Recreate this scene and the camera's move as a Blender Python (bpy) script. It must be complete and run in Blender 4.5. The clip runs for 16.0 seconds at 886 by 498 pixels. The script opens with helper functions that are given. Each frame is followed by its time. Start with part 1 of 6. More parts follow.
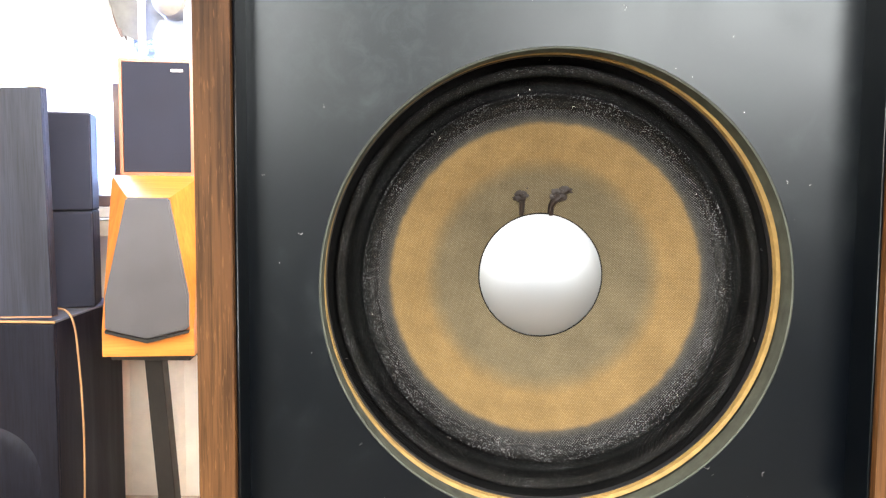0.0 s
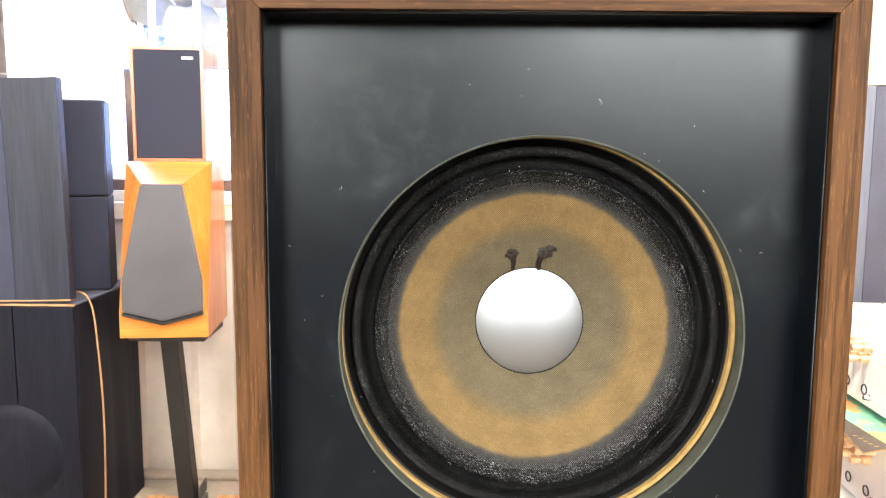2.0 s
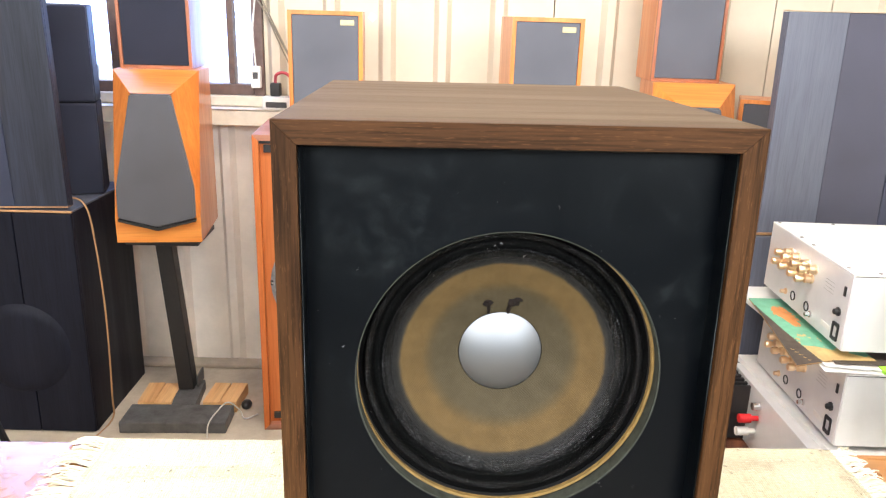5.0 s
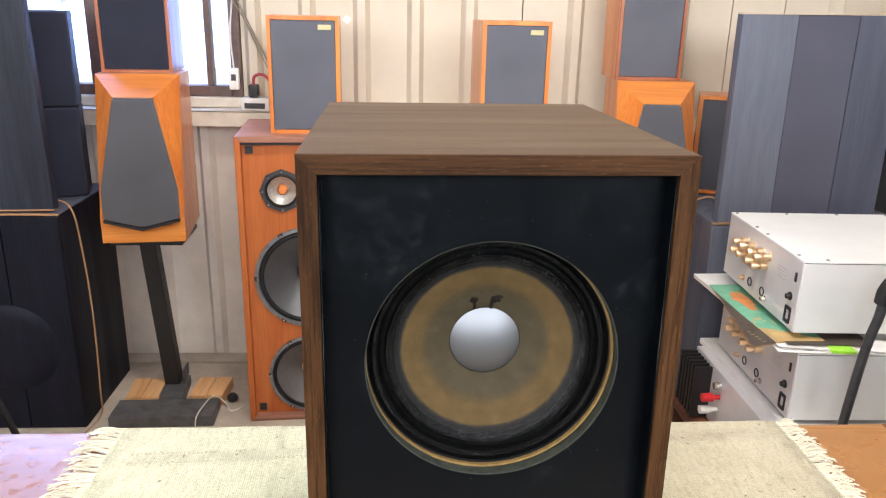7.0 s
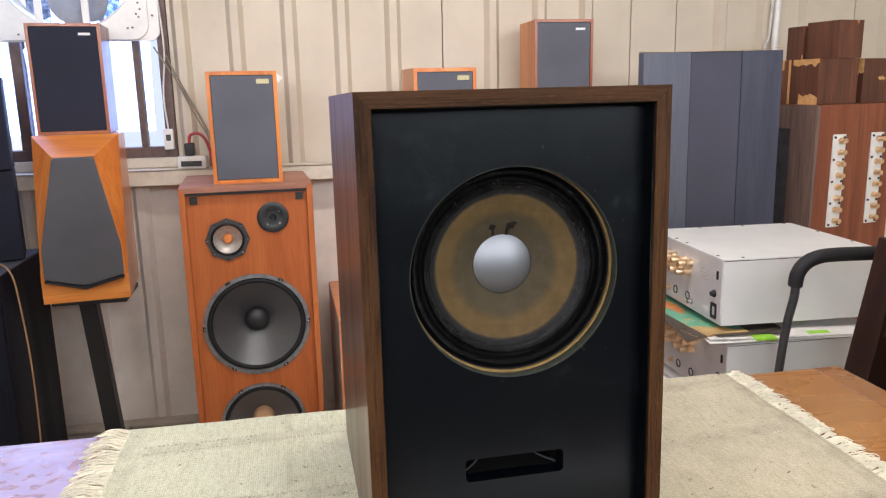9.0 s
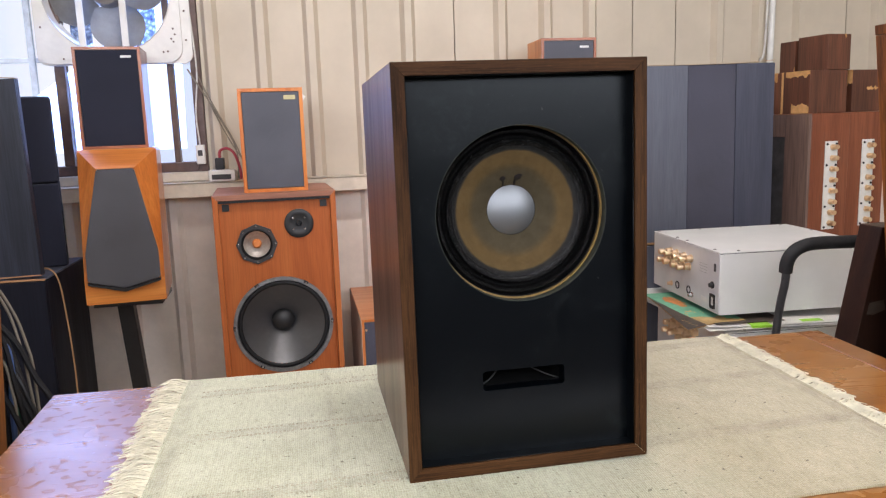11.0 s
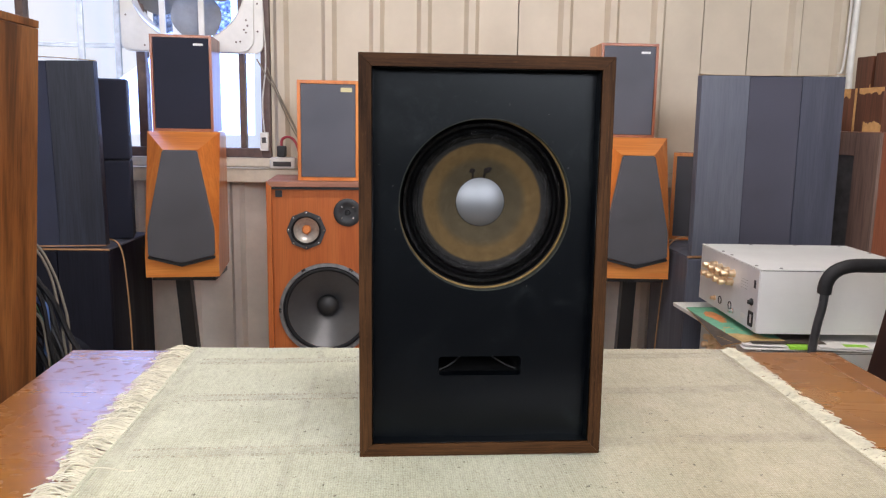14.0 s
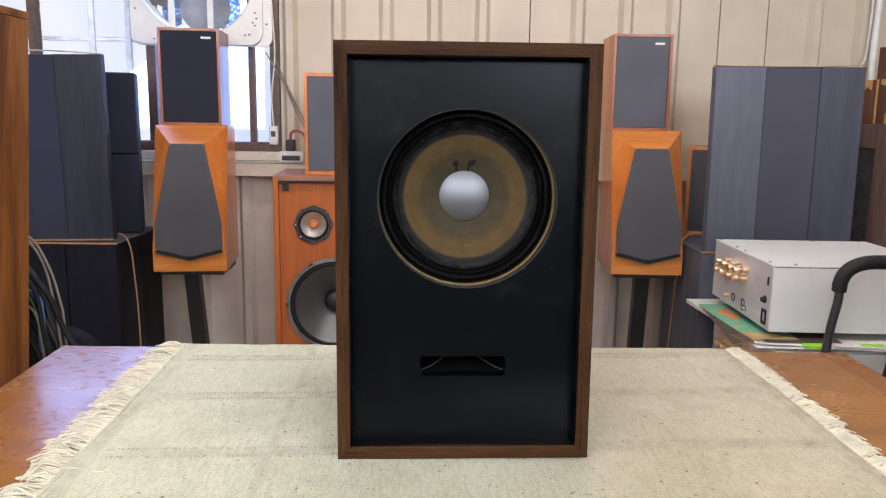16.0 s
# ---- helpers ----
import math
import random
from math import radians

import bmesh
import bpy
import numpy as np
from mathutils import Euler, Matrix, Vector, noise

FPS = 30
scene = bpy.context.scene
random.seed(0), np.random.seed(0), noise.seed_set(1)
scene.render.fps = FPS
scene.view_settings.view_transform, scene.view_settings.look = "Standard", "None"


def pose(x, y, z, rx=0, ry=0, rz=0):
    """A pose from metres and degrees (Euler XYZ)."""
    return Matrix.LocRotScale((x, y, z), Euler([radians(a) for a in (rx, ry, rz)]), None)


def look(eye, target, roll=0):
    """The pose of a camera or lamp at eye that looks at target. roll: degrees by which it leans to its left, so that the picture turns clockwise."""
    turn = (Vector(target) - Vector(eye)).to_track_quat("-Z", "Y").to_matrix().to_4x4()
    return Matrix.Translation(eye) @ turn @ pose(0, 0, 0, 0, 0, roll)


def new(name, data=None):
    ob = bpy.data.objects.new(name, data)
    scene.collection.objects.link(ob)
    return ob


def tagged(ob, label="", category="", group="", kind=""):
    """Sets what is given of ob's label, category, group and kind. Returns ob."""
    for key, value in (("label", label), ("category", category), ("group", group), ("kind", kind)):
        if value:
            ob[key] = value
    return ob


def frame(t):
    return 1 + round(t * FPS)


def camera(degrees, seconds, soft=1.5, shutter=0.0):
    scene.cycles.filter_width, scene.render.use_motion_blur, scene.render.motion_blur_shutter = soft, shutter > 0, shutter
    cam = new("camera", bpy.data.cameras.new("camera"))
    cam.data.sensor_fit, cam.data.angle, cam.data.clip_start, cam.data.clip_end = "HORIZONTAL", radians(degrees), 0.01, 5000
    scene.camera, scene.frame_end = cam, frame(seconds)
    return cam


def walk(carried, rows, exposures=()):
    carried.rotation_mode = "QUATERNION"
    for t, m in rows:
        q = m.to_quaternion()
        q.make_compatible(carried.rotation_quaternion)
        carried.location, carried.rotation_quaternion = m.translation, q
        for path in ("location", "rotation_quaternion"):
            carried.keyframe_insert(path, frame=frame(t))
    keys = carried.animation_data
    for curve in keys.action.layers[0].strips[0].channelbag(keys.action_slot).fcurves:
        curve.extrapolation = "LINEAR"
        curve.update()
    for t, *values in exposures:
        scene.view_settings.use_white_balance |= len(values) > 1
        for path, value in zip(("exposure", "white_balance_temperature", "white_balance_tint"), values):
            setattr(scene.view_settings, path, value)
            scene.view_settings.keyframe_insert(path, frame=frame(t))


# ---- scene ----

# camera and its walk
cam = camera(60.8, 16.0, soft=1.25)
PATH = [
    (0, (0.004, -0.026, 1.05), (-0.004, 1.969, 0.908), 0.3),
    (0.5, (0.005, -0.034, 1.058), (-0.022, 1.959, 0.896), 0.4),
    (1, (0.008, -0.046, 1.069), (-0.024, 1.945, 0.883), 0.2),
    (1.5, (0.008, -0.059, 1.082), (-0.023, 1.931, 0.88), 0.2),
    (2, (0.007, -0.074, 1.097), (-0.019, 1.913, 0.873), 0.2),
    (2.5, (0.012, -0.088, 1.115), (0.0, 1.894, 0.849), 0.5),
    (3, (0.009, -0.101, 1.138), (0.014, 1.87, 0.798), 0.6),
    (3.5, (0.008, -0.113, 1.16), (0.022, 1.847, 0.762), 0.7),
    (4, (0.003, -0.126, 1.18), (0.022, 1.821, 0.722), 1.0),
    (6.5, (-0.007, -0.222, 1.271), (0.05, 1.681, 0.656), 1.7),
    (7, (-0.019, -0.246, 1.266), (0.087, 1.665, 0.686), 0.9),
    (7.5, (-0.045, -0.276, 1.249), (0.146, 1.645, 0.728), 0.3),
    (8, (-0.076, -0.305, 1.223), (0.217, 1.619, 0.759), -0.2),
    (10.5, (-0.177, -0.48, 1.111), (0.187, 1.461, 0.793), -2.2),
    (11, (-0.174, -0.526, 1.103), (0.146, 1.426, 0.803), -2.4),
    (11.5, (-0.168, -0.568, 1.101), (0.104, 1.393, 0.812), -2.3),
    (12, (-0.151, -0.595, 1.096), (0.065, 1.373, 0.813), -1.9),
    (12.5, (-0.118, -0.599, 1.094), (0.045, 1.374, 0.813), -1.1),
    (13, (-0.084, -0.589, 1.091), (0.043, 1.387, 0.805), -0.2),
    (13.5, (-0.059, -0.584, 1.089), (0.046, 1.392, 0.799), 0.4),
    (14, (-0.039, -0.572, 1.088), (0.057, 1.404, 0.797), 0.6),
    (14.5, (-0.019, -0.56, 1.089), (0.059, 1.418, 0.799), 0.6),
    (15, (-0.004, -0.549, 1.086), (0.059, 1.428, 0.79), 0.6),
    (15.5, (0.002, -0.544, 1.084), (0.051, 1.432, 0.78), 0.5),
    (16, (0.008, -0.541, 1.085), (0.046, 1.435, 0.779), 0.5),
]
PIVOT = Vector((0.05, 0.265, 0.72))
LEVEL = Matrix.Translation(PIVOT) @ Matrix.Rotation(-0.0058, 4, "Y") @ Matrix.Rotation(-0.0158, 4, "X") @ Matrix.Translation(-PIVOT)
EXPOSURES = [(0.0, 1.8, 7100, 10), (2.0, 1.7, 7100, 10), (3.0, 1.45, 6900, 9), (4.0, 1.2, 6700, 8), (6.5, 0.4, 6450, 12), (7.0, 0.32, 6400, 12), (8.0, 0.05, 6450, 13), (10.5, -0.29, 6400, 15), (16.0, -0.32, 6400, 15)]
walk(cam, [(t, LEVEL @ look(eye, target, roll)) for t, eye, target, roll in PATH], EXPOSURES)

# ---- world and light ----
world = bpy.data.worlds.new("daylight")
scene.world = world
world.use_nodes = True
_sky = world.node_tree.nodes.new("ShaderNodeTexSky")
_sky.sky_type, _sky.sun_disc = "NISHITA", False
_sky.sun_elevation, _sky.sun_rotation = radians(42), radians(-35)
_bg = world.node_tree.nodes["Background"]
_bg.inputs["Strength"].default_value = 0.12
world.node_tree.links.new(_sky.outputs[0], _bg.inputs["Color"])

SUN = bpy.data.lights.new("sun", "SUN")
SUN.energy, SUN.angle, SUN.color = 2.5, radians(0.6), (1.0, 0.95, 0.88)
sun = new("sun", SUN)
sun.matrix_world = look((-6, 9, 8), (-1, 2.4, 1))


def area(name, m, sx, sy, watts, colour):
    d = bpy.data.lights.new(name, "AREA")
    d.shape, d.size, d.size_y, d.energy, d.color = "RECTANGLE", sx, sy, watts, colour
    ob = new(name, d)
    ob.matrix_world = m
    return ob


TUBES = [(-0.75, -0.45), (0.95, -0.4), (0.15, 0.95)]
TUBE_Z = 2.62
for tx, ty in TUBES:
    area("tube_light", pose(tx, ty, TUBE_Z - 0.055), 1.15, 0.14, (12.0 if tx < 0 else 10.0) if ty < 0 else 30.0, (1.0, 0.95, 0.92))
# daylight in the window opening
area("window_light", look((-1.12, 2.36, 1.5), (-0.7, 0.6, 0.9)), 1.0, 0.95, 17.0, (0.25, 0.42, 1.0))
# daylight in the high openings behind the camera
SOUTH = ((-2.05, -0.55), (0.4, 2.6))
SOUTH_Z = (1.55, 2.6)
for wx0, wx1 in SOUTH:
    area("clerestory_light", look(((wx0 + wx1) / 2, -2.58, 2.075), ((wx0 + wx1) / 2, 0.0, 1.35)), wx1 - wx0, 1.0, 94.0 if wx0 > 0 else 82.0, (0.9, 0.94, 1.0))

# ---- mesh helpers ----


def link_mesh(name, bm, material, smooth=False):
    me = bpy.data.meshes.new(name)
    bmesh.ops.recalc_face_normals(bm, faces=bm.faces)
    bm.to_mesh(me)
    bm.free()
    me.materials.append(material)
    if smooth:
        me.shade_smooth()
        me.set_sharp_from_angle(angle=radians(40))
        # broad faces between narrow bevels stay truly flat
        areas = [p.area for p in me.polygons]
        usual = sorted(areas)[len(areas) // 2]
        for p in me.polygons:
            if p.area > 8 * usual:
                p.use_smooth = False
    return new(name, me)


def part(name, bm, material, parent, label="", smooth=True):
    ob = link_mesh(name, bm, material, smooth)
    ob.parent = parent
    if label:
        ob["label"] = label
    return ob


def thing(name, m, label, category, group="", kind=""):
    ob = new(name)
    ob.empty_display_size = 0.05
    ob.matrix_world = m
    return tagged(ob, label, category, group, kind)


def solo(name, bm, material, label, category, group="", kind="", m=None, smooth=True):
    ob = link_mesh(name, bm, material, smooth)
    if m is not None:
        ob.matrix_world = m
    return tagged(ob, label, category, group, kind)


def box(x0, x1, y0, y1, z0, z1, bevel=0.0, bm=None, segs=2):
    bm = bm or bmesh.new()
    vs = [bm.verts.new((x, y, z)) for z in (z0, z1) for y in (y0, y1) for x in (x0, x1)]
    fs = [bm.faces.new([vs[i] for i in q]) for q in ((0, 2, 3, 1), (4, 5, 7, 6), (0, 1, 5, 4), (2, 6, 7, 3), (0, 4, 6, 2), (1, 3, 7, 5))]
    if bevel:
        es = list({e for f in fs for e in f.edges})
        bmesh.ops.bevel(bm, geom=es, offset=bevel, segments=segs, profile=0.5, affect="EDGES")
    return bm


def prism(poly, y0, y1, bevel=0.0, bm=None):
    """A polygon of (x, z) points carried from y0 to y1."""
    bm = bm or bmesh.new()
    a = [bm.verts.new((x, y0, z)) for x, z in poly]
    b = [bm.verts.new((x, y1, z)) for x, z in poly]
    n = len(poly)
    fs = [bm.faces.new(a), bm.faces.new(b[::-1])] + [bm.faces.new((a[i], a[(i + 1) % n], b[(i + 1) % n], b[i])) for i in range(n)]
    if bevel:
        bmesh.ops.bevel(bm, geom=list({e for f in fs for e in f.edges}), offset=bevel, segments=2, profile=0.5, affect="EDGES")
    return bm


def lathe(profile, cx=0.0, cz=0.0, segs=64, bm=None, closed=False):
    """A profile of (radius, y) turned round the y axis through (cx, cz)."""
    bm = bm or bmesh.new()
    rings = []
    for r, y in profile:
        if r < 1e-6:
            rings.append([bm.verts.new((cx, y, cz))])
        else:
            rings.append([bm.verts.new((cx + r * math.cos(2 * math.pi * i / segs), y, cz + r * math.sin(2 * math.pi * i / segs))) for i in range(segs)])
    pairs = list(zip(rings, rings[1:])) + ([(rings[-1], rings[0])] if closed else [])
    for a, b in pairs:
        for i in range(segs):
            j = (i + 1) % segs
            q = [a[i % len(a)], a[j % len(a)], b[j % len(b)], b[i % len(b)]]
            q = list(dict.fromkeys(q))
            if len(q) > 2:
                bm.faces.new(q)
    return bm


def tube(points, r, segs=8, bm=None, smooth=6):
    """A round cord through the points, eased by Catmull-Rom steps."""
    bm = bm or bmesh.new()
    P = [Vector(p) for p in points]
    if smooth > 1 and len(P) > 2:
        Q = [P[0] * 2 - P[1], *P, P[-1] * 2 - P[-2]]
        path = []
        for i in range(1, len(Q) - 2):
            for s in range(smooth):
                u = s / smooth
                a, b, c, d = Q[i - 1:i + 3]
                path.append(0.5 * (2 * b + (c - a) * u + (2 * a - 5 * b + 4 * c - d) * u * u + (3 * b - a - 3 * c + d) * u ** 3))
        path.append(P[-1])
    else:
        path = P
    up, rings = None, []
    for i, p in enumerate(path):
        d = (path[min(i + 1, len(path) - 1)] - path[max(i - 1, 0)]).normalized()
        up = d.orthogonal().normalized() if up is None else (up - d * up.dot(d)).normalized()
        side = d.cross(up)
        rr = r(i / (len(path) - 1)) if callable(r) else r
        rings.append([bm.verts.new(p + (up * math.cos(k * 2 * math.pi / segs) + side * math.sin(k * 2 * math.pi / segs)) * rr) for k in range(segs)])
    for a, b in zip(rings, rings[1:]):
        for k in range(segs):
            bm.faces.new((a[k], a[(k + 1) % segs], b[(k + 1) % segs], b[k]))
    bm.faces.new(rings[0][::-1])
    bm.faces.new(rings[-1])
    return bm


def plate(outer, holes, y0, y1):
    """A flat plate of (x, z) outline with holes, from y0 to y1."""
    bm = bmesh.new()
    edges = []
    for loop in (outer, *holes):
        vs = [bm.verts.new((x, y0, z)) for x, z in loop]
        edges += [bm.edges.new((vs[i], vs[(i + 1) % len(vs)])) for i in range(len(vs))]
    fill = bmesh.ops.triangle_fill(bm, edges=edges, use_beauty=True, use_dissolve=False)
    faces = [g for g in fill["geom"] if isinstance(g, bmesh.types.BMFace)]
    ext = bmesh.ops.extrude_face_region(bm, geom=faces)
    bmesh.ops.translate(bm, vec=(0, y1 - y0, 0), verts=[v for v in ext["geom"] if isinstance(v, bmesh.types.BMVert)])
    return bm


def circle(cx, cz, r, n=72):
    return [(cx + r * math.cos(2 * math.pi * i / n), cz + r * math.sin(2 * math.pi * i / n)) for i in range(n)]


def rounded(x0, x1, z0, z1, r, n=5):
    pts = []
    for cx, cz, a0 in ((x1 - r, z1 - r, 0), (x0 + r, z1 - r, 90), (x0 + r, z0 + r, 180), (x1 - r, z0 + r, 270)):
        for k in range(n + 1):
            a = radians(a0 + 90 * k / n)
            pts.append((cx + r * math.cos(a), cz + r * math.sin(a)))
    return pts


# ---- materials ----


def shader(name):
    m = bpy.data.materials.new(name)
    m.use_nodes = True
    nt = m.node_tree
    return m, nt, nt.nodes["Principled BSDF"]


def node(nt, kind, bands_direction="", **kw):
    n = nt.nodes.new(kind)
    if bands_direction:
        n.bands_direction = bands_direction
    for k, v in kw.items():
        n.inputs[k].default_value = v
    return n


def coords(nt, scale=(1, 1, 1), rnd=True):
    tc = nt.nodes.new("ShaderNodeTexCoord")
    mp = nt.nodes.new("ShaderNodeMapping")
    mp.inputs["Scale"].default_value = scale
    nt.links.new(tc.outputs["Object"], mp.inputs["Vector"])
    if rnd:
        oi = nt.nodes.new("ShaderNodeObjectInfo")
        mul = nt.nodes.new("ShaderNodeMath")
        mul.operation = "MULTIPLY"
        mul.inputs[1].default_value = 13.0
        cx = nt.nodes.new("ShaderNodeCombineXYZ")
        nt.links.new(oi.outputs["Random"], mul.inputs[0])
        for k in range(3):
            nt.links.new(mul.outputs[0], cx.inputs[k])
        nt.links.new(cx.outputs[0], mp.inputs["Location"])
    return mp.outputs[0]


def ramp(nt, fac, stops):
    r = nt.nodes.new("ShaderNodeValToRGB")
    el = r.color_ramp.elements
    while len(el) < len(stops):
        el.new(0.5)
    for e, (p, c) in zip(el, stops):
        e.position, e.color = p, (*c, 1)
    nt.links.new(fac, r.inputs[0])
    return r.outputs[0]


def mix(nt, fac, a, b, blend="MIX"):
    m = nt.nodes.new("ShaderNodeMix")
    m.data_type, m.blend_type = "RGBA", blend
    for sock, v in ((m.inputs[0], fac), (m.inputs[6], a), (m.inputs[7], b)):
        if isinstance(v, (int, float)):
            sock.default_value = v
        elif isinstance(v, tuple):
            sock.default_value = (*v, 1)
        else:
            nt.links.new(v, sock)
    return m.outputs[2]


def bump(nt, bsdf, height, strength, distance):
    b = nt.nodes.new("ShaderNodeBump")
    b.inputs["Strength"].default_value, b.inputs["Distance"].default_value = strength, distance
    nt.links.new(height, b.inputs["Height"])
    nt.links.new(b.outputs[0], bsdf.inputs["Normal"])


def wood(name, dark, mid, light, axis="z", rough=0.45, fine=260.0, coat=0.0, grain=0.25, figure=9.0, fleck=0.0, spec=0.4):
    """Veneer with its grain along one axis: broad figure, fine pores."""
    m, nt, b = shader(name)
    i = "xyz".index(axis)
    s1, s2 = [figure] * 3, [fine] * 3
    s1[i], s2[i] = figure * 0.09, fine * 0.035
    n1 = node(nt, "ShaderNodeTexNoise", Scale=1.0, Detail=5.0, Roughness=0.6, Distortion=0.8)
    nt.links.new(coords(nt, s1), n1.inputs["Vector"])
    n2 = node(nt, "ShaderNodeTexNoise", Scale=1.0, Detail=3.0, Roughness=0.6)
    nt.links.new(coords(nt, s2), n2.inputs["Vector"])
    base = ramp(nt, n1.outputs[0], [(0.32, dark), (0.5, mid), (0.7, light)])
    pores = ramp(nt, n2.outputs[0], [(0.36, (1 - grain, 1 - grain, 1 - grain)), (0.56, (1, 1, 1))])
    col = mix(nt, 1.0, base, pores, "MULTIPLY")
    if fleck:
        # pale filler in the open pores
        s3 = [fine * 2.2] * 3
        s3[i] = fine * 0.22
        n3 = node(nt, "ShaderNodeTexNoise", Scale=1.0, Detail=2.0, Roughness=0.5)
        nt.links.new(coords(nt, s3), n3.inputs["Vector"])
        col = mix(nt, ramp(nt, n3.outputs[0], [(0.6, (0, 0, 0)), (0.7, (fleck, fleck, fleck))]), col, tuple(min(1, c * 1.9) for c in light))
    nt.links.new(col, b.inputs["Base Color"])
    rr = ramp(nt, n1.outputs[0], [(0.3, (rough + 0.08,) * 3), (0.7, (rough - 0.06,) * 3)])
    nt.links.new(rr, b.inputs["Roughness"])
    b.inputs["Specular IOR Level"].default_value = spec
    if coat:
        b.inputs["Coat Weight"].default_value, b.inputs["Coat Roughness"].default_value = coat, 0.16
    bump(nt, b, n2.outputs[0], 0.25, 0.0006)
    return m


def plain(name, colour, rough=0.5, metal=0.0, vary=0.15, scale=30.0, relief=0.0, relief_scale=400.0, specular=0.5, coat=0.0):
    """Paint, plastic, rubber or metal, with blotches and fine relief."""
    m, nt, b = shader(name)
    n1 = node(nt, "ShaderNodeTexNoise", Scale=scale, Detail=5.0, Roughness=0.65)
    nt.links.new(coords(nt), n1.inputs["Vector"])
    lo, hi = tuple(c * (1 - vary) for c in colour), tuple(min(1, c * (1 + vary)) for c in colour)
    nt.links.new(ramp(nt, n1.outputs[0], [(0.3, lo), (0.7, hi)]), b.inputs["Base Color"])
    rr = ramp(nt, n1.outputs[0], [(0.3, (min(1, rough * 1.15),) * 3), (0.7, (rough * 0.88,) * 3)])
    nt.links.new(rr, b.inputs["Roughness"])
    b.inputs["Metallic"].default_value, b.inputs["Specular IOR Level"].default_value = metal, specular
    b.inputs["Coat Weight"].default_value = coat
    if relief:
        n2 = node(nt, "ShaderNodeTexNoise", Scale=relief_scale, Detail=2.0)
        nt.links.new(coords(nt), n2.inputs["Vector"])
        bump(nt, b, n2.outputs[0], relief, 0.001)
    return m


def cloth(name, colour, pitch=900.0, rough=0.9, sheen=0.2, contrast=0.35):
    """Woven grille cloth: two crossed waves and a slow unevenness."""
    m, nt, b = shader(name)
    v = coords(nt, rnd=False)
    w1 = node(nt, "ShaderNodeTexWave", Scale=pitch / 6.28, Distortion=0.4, bands_direction="X")
    w2 = node(nt, "ShaderNodeTexWave", Scale=pitch / 6.28, Distortion=0.4, bands_direction="Z")
    n1 = node(nt, "ShaderNodeTexNoise", Scale=7.0, Detail=4.0)
    for n in (w1, w2, n1):
        nt.links.new(v, n.inputs["Vector"])
    weave = mix(nt, 0.5, w1.outputs[0], w2.outputs[0])
    c = ramp(nt, weave, [(0.2, tuple(x * (1 - contrast) for x in colour)), (0.8, tuple(x * (1 + contrast) for x in colour))])
    slow = ramp(nt, n1.outputs[0], [(0.3, (0.85, 0.85, 0.85)), (0.7, (1.1, 1.1, 1.1))])
    nt.links.new(mix(nt, 1.0, c, slow, "MULTIPLY"), b.inputs["Base Color"])
    b.inputs["Roughness"].default_value = rough
    b.inputs["Sheen Weight"].default_value = sheen
    bump(nt, b, weave, 0.4, 0.0005)
    return m


def glow(name, colour, strength):
    m, nt, b = shader(name)
    b.inputs["Base Color"].default_value = (*colour, 1)
    b.inputs["Emission Color"].default_value = (*colour, 1)
    b.inputs["Emission Strength"].default_value = strength
    return m


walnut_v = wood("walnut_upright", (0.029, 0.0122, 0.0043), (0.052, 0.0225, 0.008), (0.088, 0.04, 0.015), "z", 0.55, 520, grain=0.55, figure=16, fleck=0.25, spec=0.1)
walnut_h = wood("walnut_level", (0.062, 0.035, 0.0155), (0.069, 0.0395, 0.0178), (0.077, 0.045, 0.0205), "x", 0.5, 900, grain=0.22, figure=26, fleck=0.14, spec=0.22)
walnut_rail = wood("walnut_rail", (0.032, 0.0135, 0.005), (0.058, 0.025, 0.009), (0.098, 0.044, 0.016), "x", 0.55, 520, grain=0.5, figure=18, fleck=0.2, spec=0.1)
# same walnut as the front edges, lightened and reddened for light on the sides
walnut_side_lit = wood("walnut_side_lit", (0.07, 0.026, 0.0095), (0.115, 0.046, 0.018), (0.16, 0.07, 0.029), "z", 0.42, 520, coat=0.3, grain=0.4, figure=11, fleck=0.12, spec=0.35)
walnut_d = wood("walnut_deep", (0.04, 0.02, 0.011), (0.08, 0.04, 0.022), (0.13, 0.07, 0.038), "z", 0.34, 420, grain=0.35, figure=12)
cherry_red = wood("cherry_red", (0.26, 0.075, 0.028), (0.34, 0.105, 0.04), (0.42, 0.14, 0.055), "z", 0.36, 220, coat=0.2, grain=0.15)
cherry = wood("cherry_veneer", (0.5, 0.14, 0.025), (0.62, 0.19, 0.036), (0.7, 0.255, 0.055), "z", 0.34, 200, coat=0.45, grain=0.14, figure=16)
cherry_h = wood("cherry_veneer_level", (0.5, 0.145, 0.026), (0.63, 0.21, 0.041), (0.72, 0.28, 0.064), "x", 0.34, 200, coat=0.45, grain=0.14, figure=16)
rosewood = wood("rosewood_veneer", (0.12, 0.03, 0.014), (0.2, 0.055, 0.024), (0.29, 0.092, 0.042), "z", 0.36, 240, coat=0.2, grain=0.25)
mahogany = wood("mahogany_veneer", (0.34, 0.085, 0.022), (0.43, 0.115, 0.03), (0.5, 0.155, 0.045), "z", 0.45, 240, grain=0.15, spec=0.25)
mahogany_h = wood("mahogany_top", (0.28, 0.12, 0.075), (0.36, 0.16, 0.1), (0.44, 0.21, 0.14), "x", 0.5, 240, grain=0.15)
teak = wood("teak_veneer", (0.085, 0.028, 0.007), (0.235, 0.083, 0.02), (0.34, 0.135, 0.036), "z", 0.42, 230, coat=0.04, grain=0.3, figure=15, spec=0.3)
